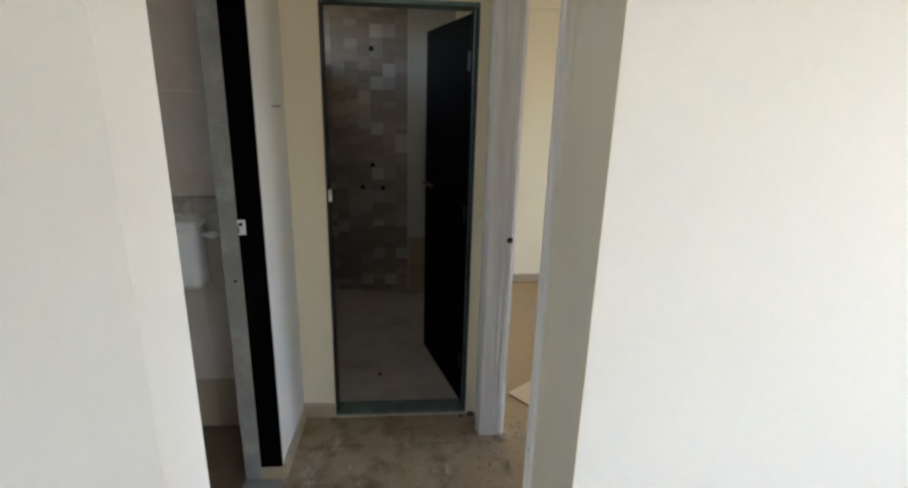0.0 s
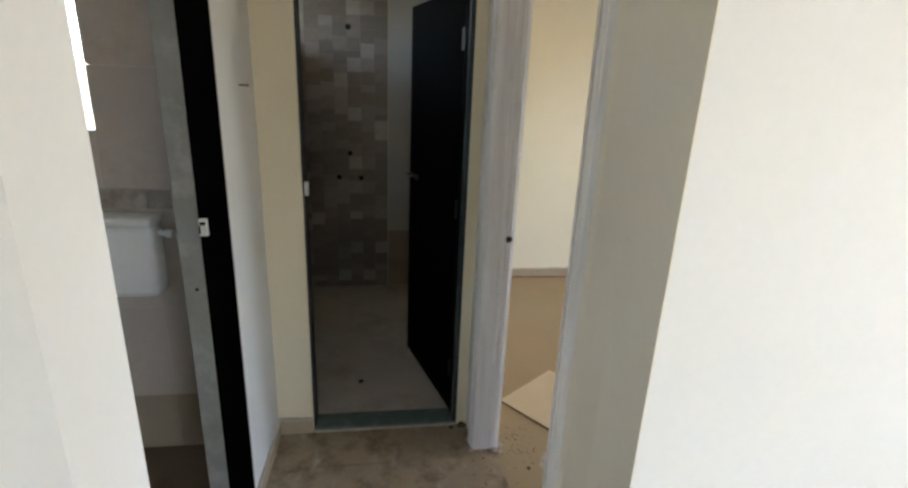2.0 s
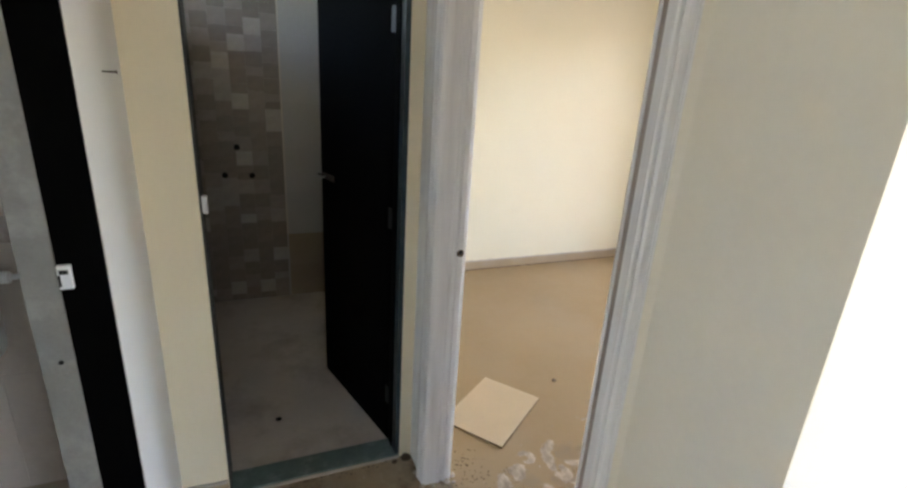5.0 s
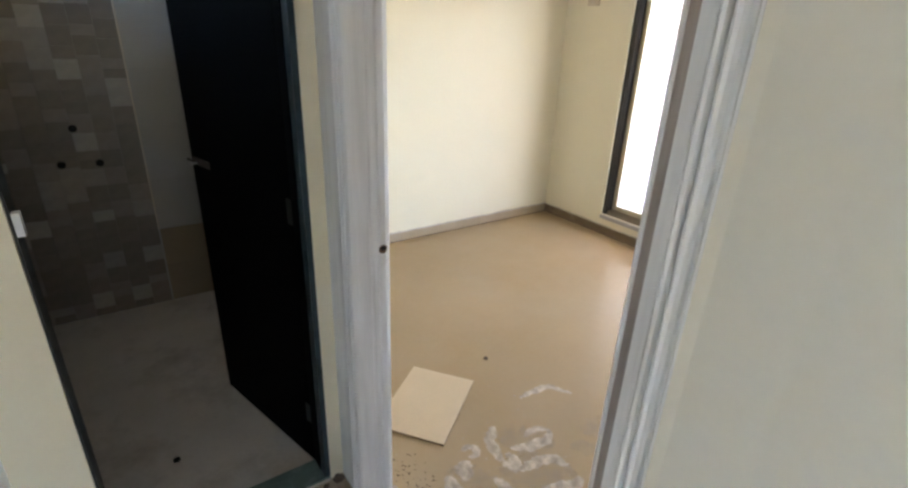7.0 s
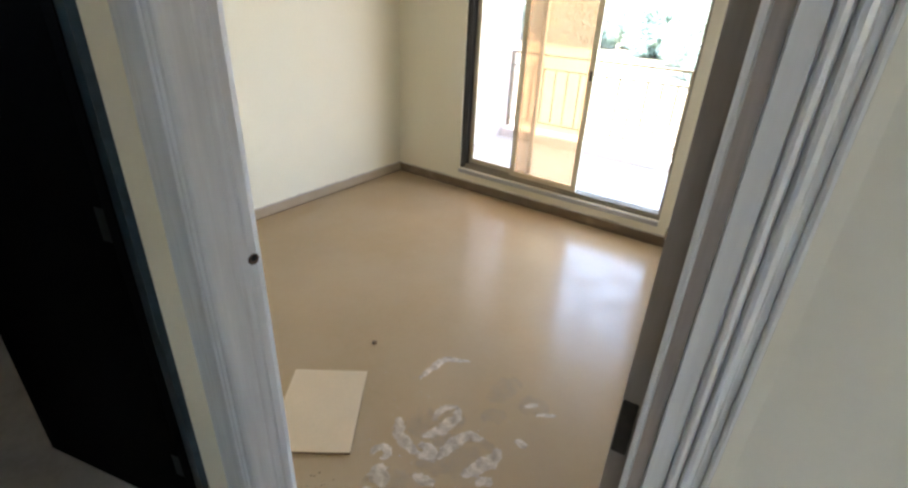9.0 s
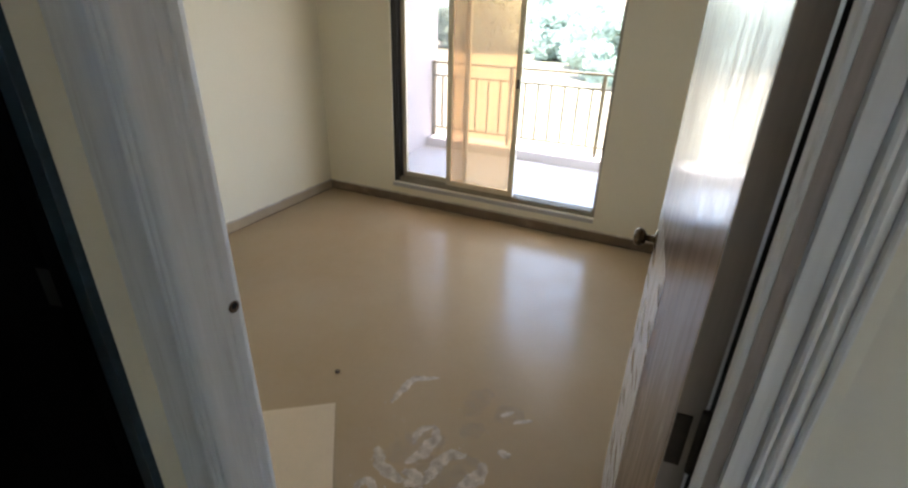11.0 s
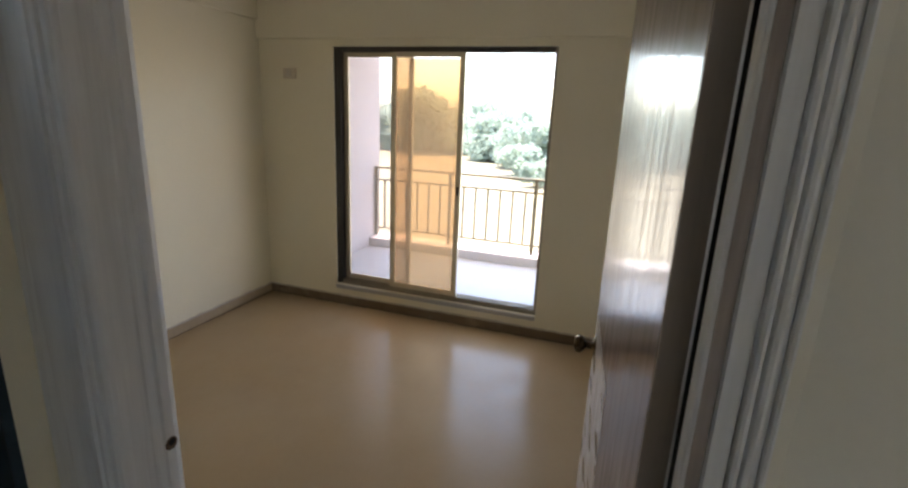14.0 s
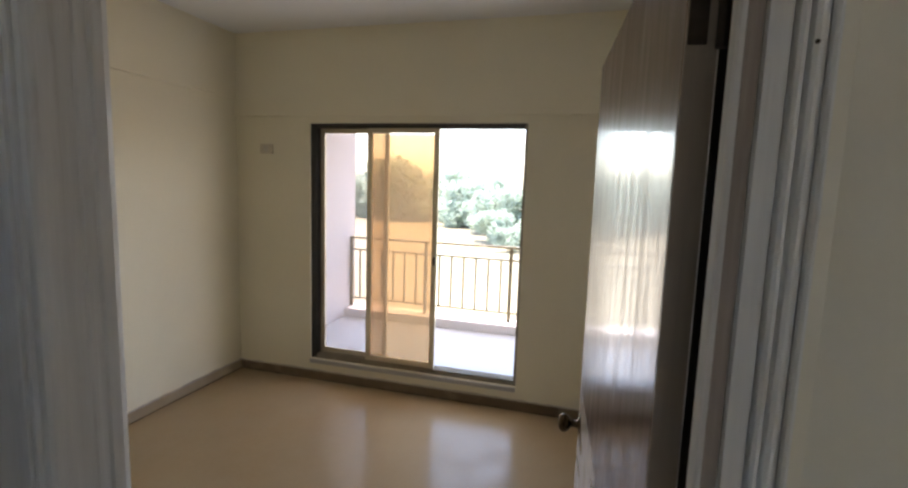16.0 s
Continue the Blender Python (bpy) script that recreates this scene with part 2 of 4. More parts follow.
let_light_through(M_LEAF, 0.5)
M_TRUNK = surface("tree bark", (0.12, 0.09, 0.065), 0.9, vary=0.3, big=4, small=20, bump=0.3)
M_FIELD = surface("dry grass field", (0.20, 0.172, 0.105), 0.95, vary=0.2, big=0.05, small=0.6, bump=0, stain=(0.12, 0.125, 0.065), stain_lo=0.55, stain_hi=0.7, stain_scale=0.03)


def door_wood():
    """Brown veneer under clear film: streaks of pale wrinkles run down it."""
    m, nt, b = nodes_of("brown lacquered door")
    grain = noise_of(nt, 9, 8, (7, 7, 0.5), 0.6)
    col = ramp_between(nt, grain, (0.06, 0.028, 0.021), (0.125, 0.068, 0.052))
    film = noise_of(nt, 11, 6, (1.8, 1.8, 0.22), 0.62)
    col = mixed(nt, ramp_between(nt, film, (0, 0, 0), (0.4, 0.4, 0.4), 0.58, 0.66), col, (0.50, 0.46, 0.44))
    nt.links.new(col, b.inputs["Base Color"])
    b.inputs["Roughness"].default_value = 0.3
    b.inputs["Specular IOR Level"].default_value = 0.3
    streak = noise_of(nt, 12, 6, (2.0, 2.0, 0.3), 0.62)
    gloss = ramp_between(nt, streak, (0.12, 0.12, 0.12), (0.58, 0.58, 0.58), 0.40, 0.60)
    nt.links.new(gloss, b.inputs["Coat Weight"])
    b.inputs["Coat Roughness"].default_value = 0.07
    bump = nt.nodes.new("ShaderNodeBump")
    bump.inputs["Strength"].default_value, bump.inputs["Distance"].default_value = 0.16, 0.005
    nt.links.new(film, bump.inputs["Height"])
    nt.links.new(bump.outputs[0], b.inputs["Normal"])
    nt.links.new(bump.outputs[0], b.inputs["Coat Normal"])
    return m


M_DOOR = door_wood()


# ---- building helpers ----
def block(bm, x0, x1, y0, y1, z0, z1, bevel=0.0):
    """A box, its edges rounded if bevel is given."""
    vs = [bm.verts.new(c) for c in ((x0, y0, z0), (x1, y0, z0), (x1, y1, z0), (x0, y1, z0), (x0, y0, z1), (x1, y0, z1), (x1, y1, z1), (x0, y1, z1))]
    fs = [bm.faces.new([vs[i] for i in f]) for f in ((0, 3, 2, 1), (4, 5, 6, 7), (0, 1, 5, 4), (1, 2, 6, 5), (2, 3, 7, 6), (3, 0, 4, 7))]
    if bevel:
        es = list({e for f in fs for e in f.edges})
        bmesh.ops.bevel(bm, geom=es, offset=bevel, segments=2, profile=0.6, affect="EDGES")
    return bm


def boxed(*args, bevel=0.0):
    return block(bmesh.new(), *args, bevel=bevel)


def prism(bm, outline, lo, hi, axis="z"):
    """Extrudes a closed outline from lo to hi along an axis. The outline's two numbers are the other two axes in order."""
    def at(p, v):
        return {"z": (p[0], p[1], v), "y": (p[0], v, p[1]), "x": (v, p[0], p[1])}[axis]
    a = [bm.verts.new(at(p, lo)) for p in outline]
    b = [bm.verts.new(at(p, hi)) for p in outline]
    n = len(outline)
    bm.faces.new(a)
    bm.faces.new(list(reversed(b)))
    for i in range(n):
        bm.faces.new((a[i], b[i], b[(i + 1) % n], a[(i + 1) % n]))
    bmesh.ops.recalc_face_normals(bm, faces=bm.faces[:])
    return bm


def turned(bm, profile, centre, axis="z", steps=20):
    """A lathe shape: profile is rows of (radius, height along the axis)."""
    rings = []
    for r, h in profile:
        ring = []
        for i in range(steps):
            a = 2 * math.pi * i / steps
            p = {"z": (r * math.cos(a), r * math.sin(a), h), "y": (r * math.cos(a), h, r * math.sin(a)), "x": (h, r * math.cos(a), r * math.sin(a))}[axis]
            ring.append(bm.verts.new(Vector(p) + Vector(centre)))
        rings.append(ring)
    for lo, hi in zip(rings, rings[1:]):
        for i in range(steps):
            bm.faces.new((lo[i], lo[(i + 1) % steps], hi[(i + 1) % steps], hi[i]))
    bm.faces.new(list(reversed(rings[0])))
    bm.faces.new(rings[-1])
    bmesh.ops.recalc_face_normals(bm, faces=bm.faces[:])
    return bm


def mesh_of(name, bm, material, smooth=False):
    me = bpy.data.meshes.new(name)
    bm.to_mesh(me)
    bm.free()
    me.materials.append(material)
    if smooth:
        for p in me.polygons:
            p.use_smooth = True
    return me


def part(name, bm, material, parent, label="", smooth=False):
    """Links a bmesh as one mesh under a thing or part; its numbers are in the parent's own space."""
    ob = new(name, mesh_of(name, bm, material, smooth))
    ob.parent = parent
    if label:
        tagged(ob, label)
    return ob


def thing(name, label, category, group="", at=None):
    ob = new(name)
    ob.empty_display_size = 0.1
    if at is not None:
        ob.matrix_world = at
    return tagged(ob, label, category, group)


def solid(name, bm, material, label, category, group="", at=None, smooth=False, kind=""):
    ob = new(name, mesh_of(name, bm, material, smooth))
    if at is not None:
        ob.matrix_world = at
    return tagged(ob, label, category, group, kind)


def setting(name, bm, material, label, category):
    return solid(name, bm, material, label, category, kind="structure")


def wall(name, along, a0, a1, t0, t1, material, label, holes=(), z0=-0.15, z1=ZC):
    """A wall along x or y from a0 to a1, t0 to t1 thick, with openings (from, to, sill, head)."""
    bm = bmesh.new()

    def piece(p0, p1, q0, q1):
        if p1 - p0 > 1e-4 and q1 - q0 > 1e-4:
            if along == "x":
                block(bm, p0, p1, t0, t1, q0, q1)
            else:
                block(bm, t0, t1, p0, p1, q0, q1)
    last = a0
    for h0, h1, sill, head in sorted(holes):
        piece(last, h0, z0, z1)
        if sill > 0.01:
            piece(h0, h1, z0, sill)
        piece(h0, h1, head, z1)
        last = h1
    piece(last, a1, z0, z1)
    return setting(name, bm, material, label, "wall")


# ---- structure ----
WCD = (-1.33, -0.455)        # WC opening in the left wall
BATHD = (-0.82, -0.112)     # bath opening
BEDD = (-1.19, -0.13)        # bedroom opening, frame included
setting("floor", boxed(XB, XFO, YS, YN + 0.1, -0.12, 0.0), M_FLOOR, "glossy beige tiled bedroom floor with dusty smears", "floor")
setting("floor_passage", boxed(XLB, XB, YR, 0.0, -0.12, -0.004), M_DIRT, "dirty beige passage floor with dark stains", "floor")
setting("floor_living", boxed(-3.6, XFO, -6.2, YR, -0.12, 0.0), M_FLOOR, "beige tiled living room floor", "floor")
setting("floor_bath", boxed(-1.36, XW, 0.10, BY1, -0.14, -0.012), M_BFLOOR, "grey tiled bathroom floor, dusty", "floor")
setting("floor_wc", boxed(-2.5, XLB, YC + 0.12, 0.0, -0.14, -0.012), M_WCFLOOR, "brownish tiled toilet floor", "floor")
setting("ceiling", boxed(-3.7, XFO, -6.3, 2.35, ZC, ZC + 0.15), M_CEIL, "plain white painted ceiling", "ceiling")

wall("wall_passage_left", "y", YC, 0.0, XLB, XL, M_WHITE, "white painted passage wall with the toilet doorway", [(*WCD, 0, 2.08)])
XP = -0.907                  # face of the pier before the toilet door
setting("wall_pier", boxed(XL, XP, YC, WCD[0], -0.15, ZC), M_WHITE, "white painted pier beside the toilet doorway", "wall")
wall("wall_living_left", "x", -3.6, XLB, YC, YC + 0.12, M_WHITE, "white painted living room wall")
wall("wall_bath_front", "x", -2.5, XW, 0.0, BY0, M_CREAM2, "cream painted passage end wall with the bathroom doorway", [(*BATHD, 0, 2.09), (-2.05, -1.565, 1.44, 2.05)])
wall("wall_bedroom_door", "y", YR, YN, XW, XB, M_CREAM2, "cream painted wall with the bedroom doorway", [(*BEDD, 0, 2.12)])
wall("wall_living_right", "x", XB, XFO, YR, YS, M_WHITE, "white painted living room wall")
setting("wall_skin_right", boxed(XW, XFO, YR - 0.004, YR, 0, ZC), M_WHITE, "white painted plaster face of the living room wall", "wall")
skin = setting("wall_skin_passage", prism(bmesh.new(), [(XW, YR - 0.004), (XW - 0.003, YR - 0.004), (XW - 0.003, -1.32), (-0.063, -1.222), (-0.0685, -1.2075), (XW, -1.2075)], 0.0, ZC), M_GREIGE, "greige painted plaster face beside the bedroom door frame", "wall")
# the lit rim of the plaster is put in as a strip of white
part("plaster_edge", prism(bmesh.new(), [(XW, -1.2075), (-0.0690, -1.2073), (-0.0705, -1.2045), (-0.0690, -1.2015), (-0.0620, -1.2000), (XW, -1.2042)], 0.0, ZC), M_WHITE, skin, "rounded plaster edge against the door frame, whitened for the light it catches")
wall("wall_bedroom_side", "x", XW, XFO, YN, YN + 0.15, M_CREAM, "cream painted bedroom side wall")
wall("wall_window", "y", YS, YN, XF, XFO, M_CREAM, "cream painted bedroom wall with the balcony window", [WIN])
wall("wall_bath_back", "x", -1.36, XW, BY1, BY1 + 0.12, M_BPLAIN, "bathroom back wall")
# the high opening is invented, to let daylight onto the bath tiles
wall("wall_bath_left", "y", BY0, BY1 + 0.12, -1.48, -1.36, M_BPLAIN, "bathroom side wall with an unseen high opening added for light", [(1.15, 1.75, 1.98, 2.33)])
wall("wall_wc_left", "y", YC + 0.12, 0.0, -2.62, -2.5, M_BPLAIN, "toilet side wall")
wall("wall_living_window", "y", -6.2, YR, XF, XFO, M_WHITE, "white living room wall with an unseen wide opening added for light", [LIV])
# unseen windows, placed so daylight reaches the passage walls but not the bath
wall("wall_living_back", "x", -3.7, XFO, -6.3, -6.2, M_WHITE, "white living room back wall with two unseen openings added for light", [(-2.75, -2.2, 0.9, 2.1), (1.6, 2.9, 0.4, 2.2)])
wall("wall_living_side", "y", -6.2, YC + 0.12, -3.7, -3.6, M_WHITE, "white living room side wall")

# ---- outdoors ----
GZ = -6.2
setting("ground", boxed(-60, 1500, -1200, 1200, GZ - 0.3, GZ), M_FIELD, "flat dry grass field reaching the horizon", "ground")


def tree(at, height, width, seed, tone_label):
    """A tapered trunk, limbs and a crown of many small leaf clumps."""
    rnd = random.Random(seed)
    t = thing("tree", tone_label, "tree", "trees beyond the field", pose(*at))
    bm = bmesh.new()
    turned(bm, [(0.028 * height, 0), (0.02 * height, 0.12 * height), (0.016 * height, 0.4 * height), (0.006 * height, 0.75 * height)], (0, 0, 0), steps=8)
    for i in range(6):
        a, h = rnd.uniform(0, 6.28), rnd.uniform(0.22, 0.5) * height
        tip = Vector((math.cos(a) * width * 0.35, math.sin(a) * width * 0.35, h + 0.22 * height))
        base = Vector((0, 0, h))
        side = Vector((-math.sin(a), math.cos(a), 0)) * 0.008 * height
        up = Vector((0, 0, 0.01 * height))
        v = [bm.verts.new(base + d) for d in (side, -side, up)] + [bm.verts.new(tip)]
        for f in ((0, 1, 3), (1, 2, 3), (2, 0, 3)):
            bm.faces.new([v[k] for k in f])
    part("trunk", bm, M_TRUNK, t)
    verts, faces = [], []
    lobes = [(Vector((rnd.uniform(-0.36, 0.36) * width, rnd.uniform(-0.36, 0.36) * width, rnd.uniform(0.24, 0.86) * height)), rnd.uniform(0.16, 0.28) * width) for _ in range(14)]
    for c, r in lobes:
        for _ in range(320):
            d = Vector((rnd.gauss(0, 1), rnd.gauss(0, 1), rnd.gauss(0, 0.8)))
            d = d.normalized() * r * rnd.uniform(0.55, 1.08)
            p = c + d
            s = rnd.uniform(0.16, 0.36) * width / 9
            u = Vector((rnd.gauss(0, 1), rnd.gauss(0, 1), rnd.gauss(0, 1))).normalized()
            w = u.orthogonal().normalized()
            k = len(verts)
            verts.extend([p + u * s, p + w * s * 0.8, p - u * s * 0.9, p - w * s])
            faces.append((k, k + 1, k + 2, k + 3))
    me = bpy.data.meshes.new("crown")
    me.from_pydata([tuple(v) for v in verts], [], faces)
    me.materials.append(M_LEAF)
    ob = new("crown", me)
    ob.parent = t
    return t


rnd = random.Random(4)
def stand(x, y, tall, wide, seed, label):
    """The edge of the field runs away from the house, so the trees stand further off there."""
    far = 1.0 + 0.55 * min(1.0, max(0.0, (y - 9) / 8))
    tree((x * far, y * far, GZ), tall * far ** 0.7, wide * far ** 0.9, seed, label)


tree((96, 38.0, GZ), 12.4, 14.5, 1, "tall round-crowned green tree beyond the dry field")
for i in range(34):
    y = -22 + i * 2.1 + rnd.uniform(-1, 1)
    tall = rnd.uniform(5.8, 8.4)
    stand(rnd.uniform(60, 88), y, tall, tall * rnd.uniform(0.8, 1.05), 10 + i, "bushy green tree beyond the field, its colour paled for haze")

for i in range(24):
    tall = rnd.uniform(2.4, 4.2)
    stand(rnd.uniform(57, 66), -14 + i * 2.2 + rnd.uniform(-0.8, 0.8), tall, tall * rnd.uniform(1.1, 1.5), 60 + i, "low spreading green shrub at the field's edge, its colour paled for haze")

# ---- balcony ----
BX, BYL, BZ = 5.2, 2.05, 0.0
setting("floor_balcony", boxed(XFO, BX + 0.12, -2.2, BYL + 0.2, -0.15, BZ), M_OUTF, "pale grey tiled balcony floor in bright daylight", "floor")
setting("wall_balcony", boxed(XFO, BX + 0.12, BYL, BYL + 0.2, BZ, 3.1), M_OUTW, "white plastered balcony side wall", "wall")
setting("kerb_balcony", boxed(BX - 0.17, BX + 0.12, -2.2, BYL, BZ, 0.115, bevel=0.008), M_OUTW, "low white kerb under the balcony railing", "kerb")


def railing():
    r = thing("railing", "mustard painted steel balcony railing with thin upright bars", "railing")
    part("top_rail", boxed(BX - 0.022, BX + 0.022, -2.2, BYL, 1.012, 1.037, bevel=0.004), M_RAIL, r)
    part("mid_rail", boxed(BX - 0.015, BX + 0.015, -2.2, BYL, 0.86, 0.88, bevel=0.003), M_RAIL, r)
    part("bottom_rail", boxed(BX - 0.015, BX + 0.015, -2.2, BYL, 0.215, 0.235, bevel=0.003), M_RAIL, r)
    posts = [BYL - 0.02, 1.0, -0.08, -1.15]
    for y in posts:
        part("post", boxed(BX - 0.02, BX + 0.02, y - 0.02, y + 0.02, 0.11, 1.013, bevel=0.003), M_RAIL, r)
    y = BYL - 0.14
    while y > -2.15:
        if min(abs(y - p) for p in posts) > 0.06:
            part("bar", boxed(BX - 0.01, BX + 0.01, y - 0.01, y + 0.01, 0.23, 0.865), M_RAIL, r)
        y -= 0.156
    return r


railing()


# unseen slab, added to keep direct sun off the balcony and windows
setting("slab_balcony", boxed(XFO, BX + 0.17, -6.4, BYL + 0.2, 2.95, 3.1), M_OUTW, "unseen white slab added over the balcony to block the sun", "slab")
setting("floor_balcony_side", boxed(XFO, BX + 0.12, -6.4, -2.2, -0.15, BZ), M_OUTF, "pale grey tiled balcony floor beside the living room", "floor")


# ---- balcony sliding window ----
def sliding_window():
    y0, y1, z0, z1 = WIN
    w = tagged(new("window_1"), "bronze aluminium sliding window with an amber glass sash, one side open", "window", kind="structure")
    fx0, fx1 = XF + 0.02, XF + 0.13

    def frame_piece(name, bm, mat, label=""):
        return part(name, bm, mat, w, label)
    jam = bmesh.new()
    block(jam, fx0, fx1, y1 - 0.028, y1, z0, z1)
    for k in range(4):
        x = fx0 + 0.008 + k * 0.028
        block(jam, x, x + 0.006, y1 - 0.05, y1 - 0.028, z0, z1)
    frame_piece("window_frame", jam, M_ALUD, "dark aluminium side track")
    jam = bmesh.new()
    block(jam, fx0, fx1, y0, y0 + 0.022, z0, z1)
    frame_piece("window_frame", jam, M_ALU)
    head = bmesh.new()
    block(head, fx0, fx1, y0 + 0.022, y1 - 0.05, z1 - 0.016, z1)
    for k in range(4):
        x = fx0 + 0.008 + k * 0.028
        block(head, x, x + 0.006, y0 + 0.022, y1 - 0.05, z1 - 0.036, z1 - 0.016)
    frame_piece("window_frame", head, M_ALUD, "dark aluminium head track")
    sill = bmesh.new()
    block(sill, fx0, fx1, y0 + 0.022, y1 - 0.05, z0, z0 + 0.022)
    for k in range(4):
        x = fx0 + 0.008 + k * 0.028
        block(sill, x, x + 0.005, y0 + 0.022, y1 - 0.05, z0 + 0.022, z0 + 0.042)
    frame_piece("window_sill", sill, M_ALU, "aluminium bottom track with rails")

    def sash(x, a, b, frame_mat, glass, label, wide=0.045):
        s = part("sash", boxed(x - 0.012, x + 0.012, a, a + wide, z0 + 0.03, z1 - 0.024, bevel=0.003), frame_mat, w, label)
        part("stile", boxed(x - 0.012, x + 0.012, b - 0.045, b, z0 + 0.03, z1 - 0.024, bevel=0.003), frame_mat, s)
        part("rail", boxed(x - 0.011, x + 0.011, a + wide, b - 0.045, z0 + 0.03, z0 + 0.085, bevel=0.003), frame_mat, s)
        part("rail", boxed(x - 0.011, x + 0.011, a + wide, b - 0.045, z1 - 0.075, z1 - 0.024, bevel=0.003), frame_mat, s)
        g = part("pane", boxed(x - 0.0025, x + 0.0025, a + 0.04, b - 0.04, z0 + 0.08, z1 - 0.08), glass, s)
        g.visible_shadow = False
        return s
    s = sash(XF + 0.045, 0.205, 0.83, M_SASH, M_AMBER, "champagne aluminium sash with amber tinted glass")
    part("pull", boxed(XF + 0.026, XF + 0.034, 0.217, 0.237, 1.10, 1.17, bevel=0.003), M_ALUD, s, "black pull latch")
    sash(XF + 0.10, 0.660, 1.30, M_SASH, M_CLEAR, "champagne aluminium sash with clear glass", 0.038)
    return w


sliding_window()
setting("window_sill", boxed(XF - 0.015, XFO, WIN[0], WIN[1], WIN[2] - 0.04, WIN[2] - 0.004, bevel=0.004), M_BPLAIN, "pale stone sill under the balcony window", "sill")

# ---- bedroom ----
setting("beam_window", boxed(XF - 0.03, XF, YS, YN, 2.29, ZC), M_CREAM, "cream painted beam over the window", "beam")
setting("beam_side", boxed(XB, XF - 0.03, YN - 0.03, YN, 2.44, ZC), M_CREAM, "cream painted beam along the side wall", "beam")


def skirting(name, x0, x1, y0, y1, material=M_SKIRT, label="brown tile skirting with a whitish dusty edge", floor_side=""):
    b = setting(name, boxed(x0, x1, y0, y1, 0.0, 0.076, bevel=0.003), material, label, "skirting")
    # an uneven line of pale cement on the top edge
    rnd = random.Random(name)
    bm = bmesh.new()
    along_x = x1 - x0 > y1 - y0
    lo, hi = (x0, x1) if along_x else (y0, y1)
    n = max(2, int((hi - lo) / 0.05))
    rows = []
    for i in range(n + 1):
        a, h, d = lo + (hi - lo) * i / n, rnd.uniform(0.081, 0.090), rnd.uniform(0.0, 0.003)
        ring = ((x0 - d, 0.0755), (x0 + 0.002, h), (x1 - 0.002, h), (x1 + d, 0.0755)) if not along_x else ((y0 - d, 0.0755), (y0 + 0.002, h), (y1 - 0.002, h), (y1 + d, 0.0755))
        rows.append([bm.verts.new((a, q, z) if along_x else (q, a, z)) for q, z in ring])
    for p, q in zip(rows, rows[1:]):
        for k in range(3):
            bm.faces.new((p[k], p[k + 1], q[k + 1], q[k]))
    bmesh.ops.recalc_face_normals(bm, faces=bm.faces[:])
    part("cement_edge", bm, M_DUST, b, "uneven pale cement line")
    if floor_side:
        # dirt swept against the foot
        bm = bmesh.new()
        edge = {"x": x0, "y": y0}[floor_side]
        out = []
        for i in range(n + 1):
            a, d, h = lo + (hi - lo) * i / n, rnd.uniform(0.004, 0.016), rnd.uniform(0.002, 0.005)
            out.append([bm.verts.new((edge - q, a, z) if floor_side == "x" else (a, edge - q, z)) for q, z in ((0.0, h), (d, 0.0004))])
        for p, q in zip(out, out[1:]):
            bm.faces.new((p[0], p[1], q[1], q[0]))
        part("dirt_line", bm, M_DIRT, b, "dark dirt swept against the skirting")


skirting("baseboard_side", XB, XF - 0.012, YN - 0.012, YN, M_SKIRT2, "beige tile skirting with a dusty top edge", "y")
skirting("baseboard_window", XF - 0.012, XF, YS, YN, floor_side="x")
skirting("baseboard_near", 0.132, XF - 0.012, YS, YS + 0.012)
skirting("baseboard_end", XL + 0.012, BATHD[0] - 0.003, -0.012, 0.0, M_SKIRT2, "cream tile skirting with grimy joints")
skirting("baseboard_left", XL, XL + 0.012, WCD[1] + 0.003, 0.0, M_SKIRT2, "cream tile skirting with grimy joints")
skirting("baseboard_pier", XP, XP + 0.012, YC, WCD[0] - 0.003, M_SKIRT2, "cream tile skirting with grimy joints")


# ---- bedroom door ----
def head_outline():
    """Section of the moulded door head: x, and the height above its lower face."""
    rows = [(-0.062, 0.0), (-0.070, 0.004), (-0.070, 0.020), (-0.064, 0.0225), (-0.074, 0.026), (-0.074, 0.030), (-0.066, 0.0325), (-0.078, 0.036), (-0.080, 0.052), (-0.072, 0.055),
            (-0.080, 0.058), (-0.078, 0.064), (-0.0535, 0.069)]
    rows += [(0.063, 0.060), (0.066, 0.056), (0.066, 0.012), (0.026, 0.012), (0.024, 0.0), (-0.004, 0.0), (-0.008, 0.004), (-0.013, 0.004), (-0.017, 0.0)]
    return rows


def latch_post():
    """Plan of the post by the bathroom: a stepped reveal, a fluted band and a flat board up to the end wall."""
    reveal = [(0.066, -0.135), (0.066, -0.195), (0.054, -0.1995), (0.050, -0.2035), (0.030, -0.2035), (0.026, -0.198), (0.012, -0.198), (0.008, -0.2045), (0.002, -0.2045), (-0.002, -0.201), (-0.052, -0.201)]
    flutes = [(-0.062, -0.198), (-0.067, -0.191), (-0.067, -0.177), (-0.055, -0.173), (-0.070, -0.169), (-0.071, -0.161), (-0.056, -0.157), (-0.073, -0.153), (-0.074, -0.142), (-0.057, -0.138), (-0.068, -0.133), (-0.068, -0.123)]
    return reveal + flutes + [(-0.058, -0.118), (-0.058, -0.002), (-0.0525, -0.002), (-0.0525, -0.131), (0.0605, -0.131)]


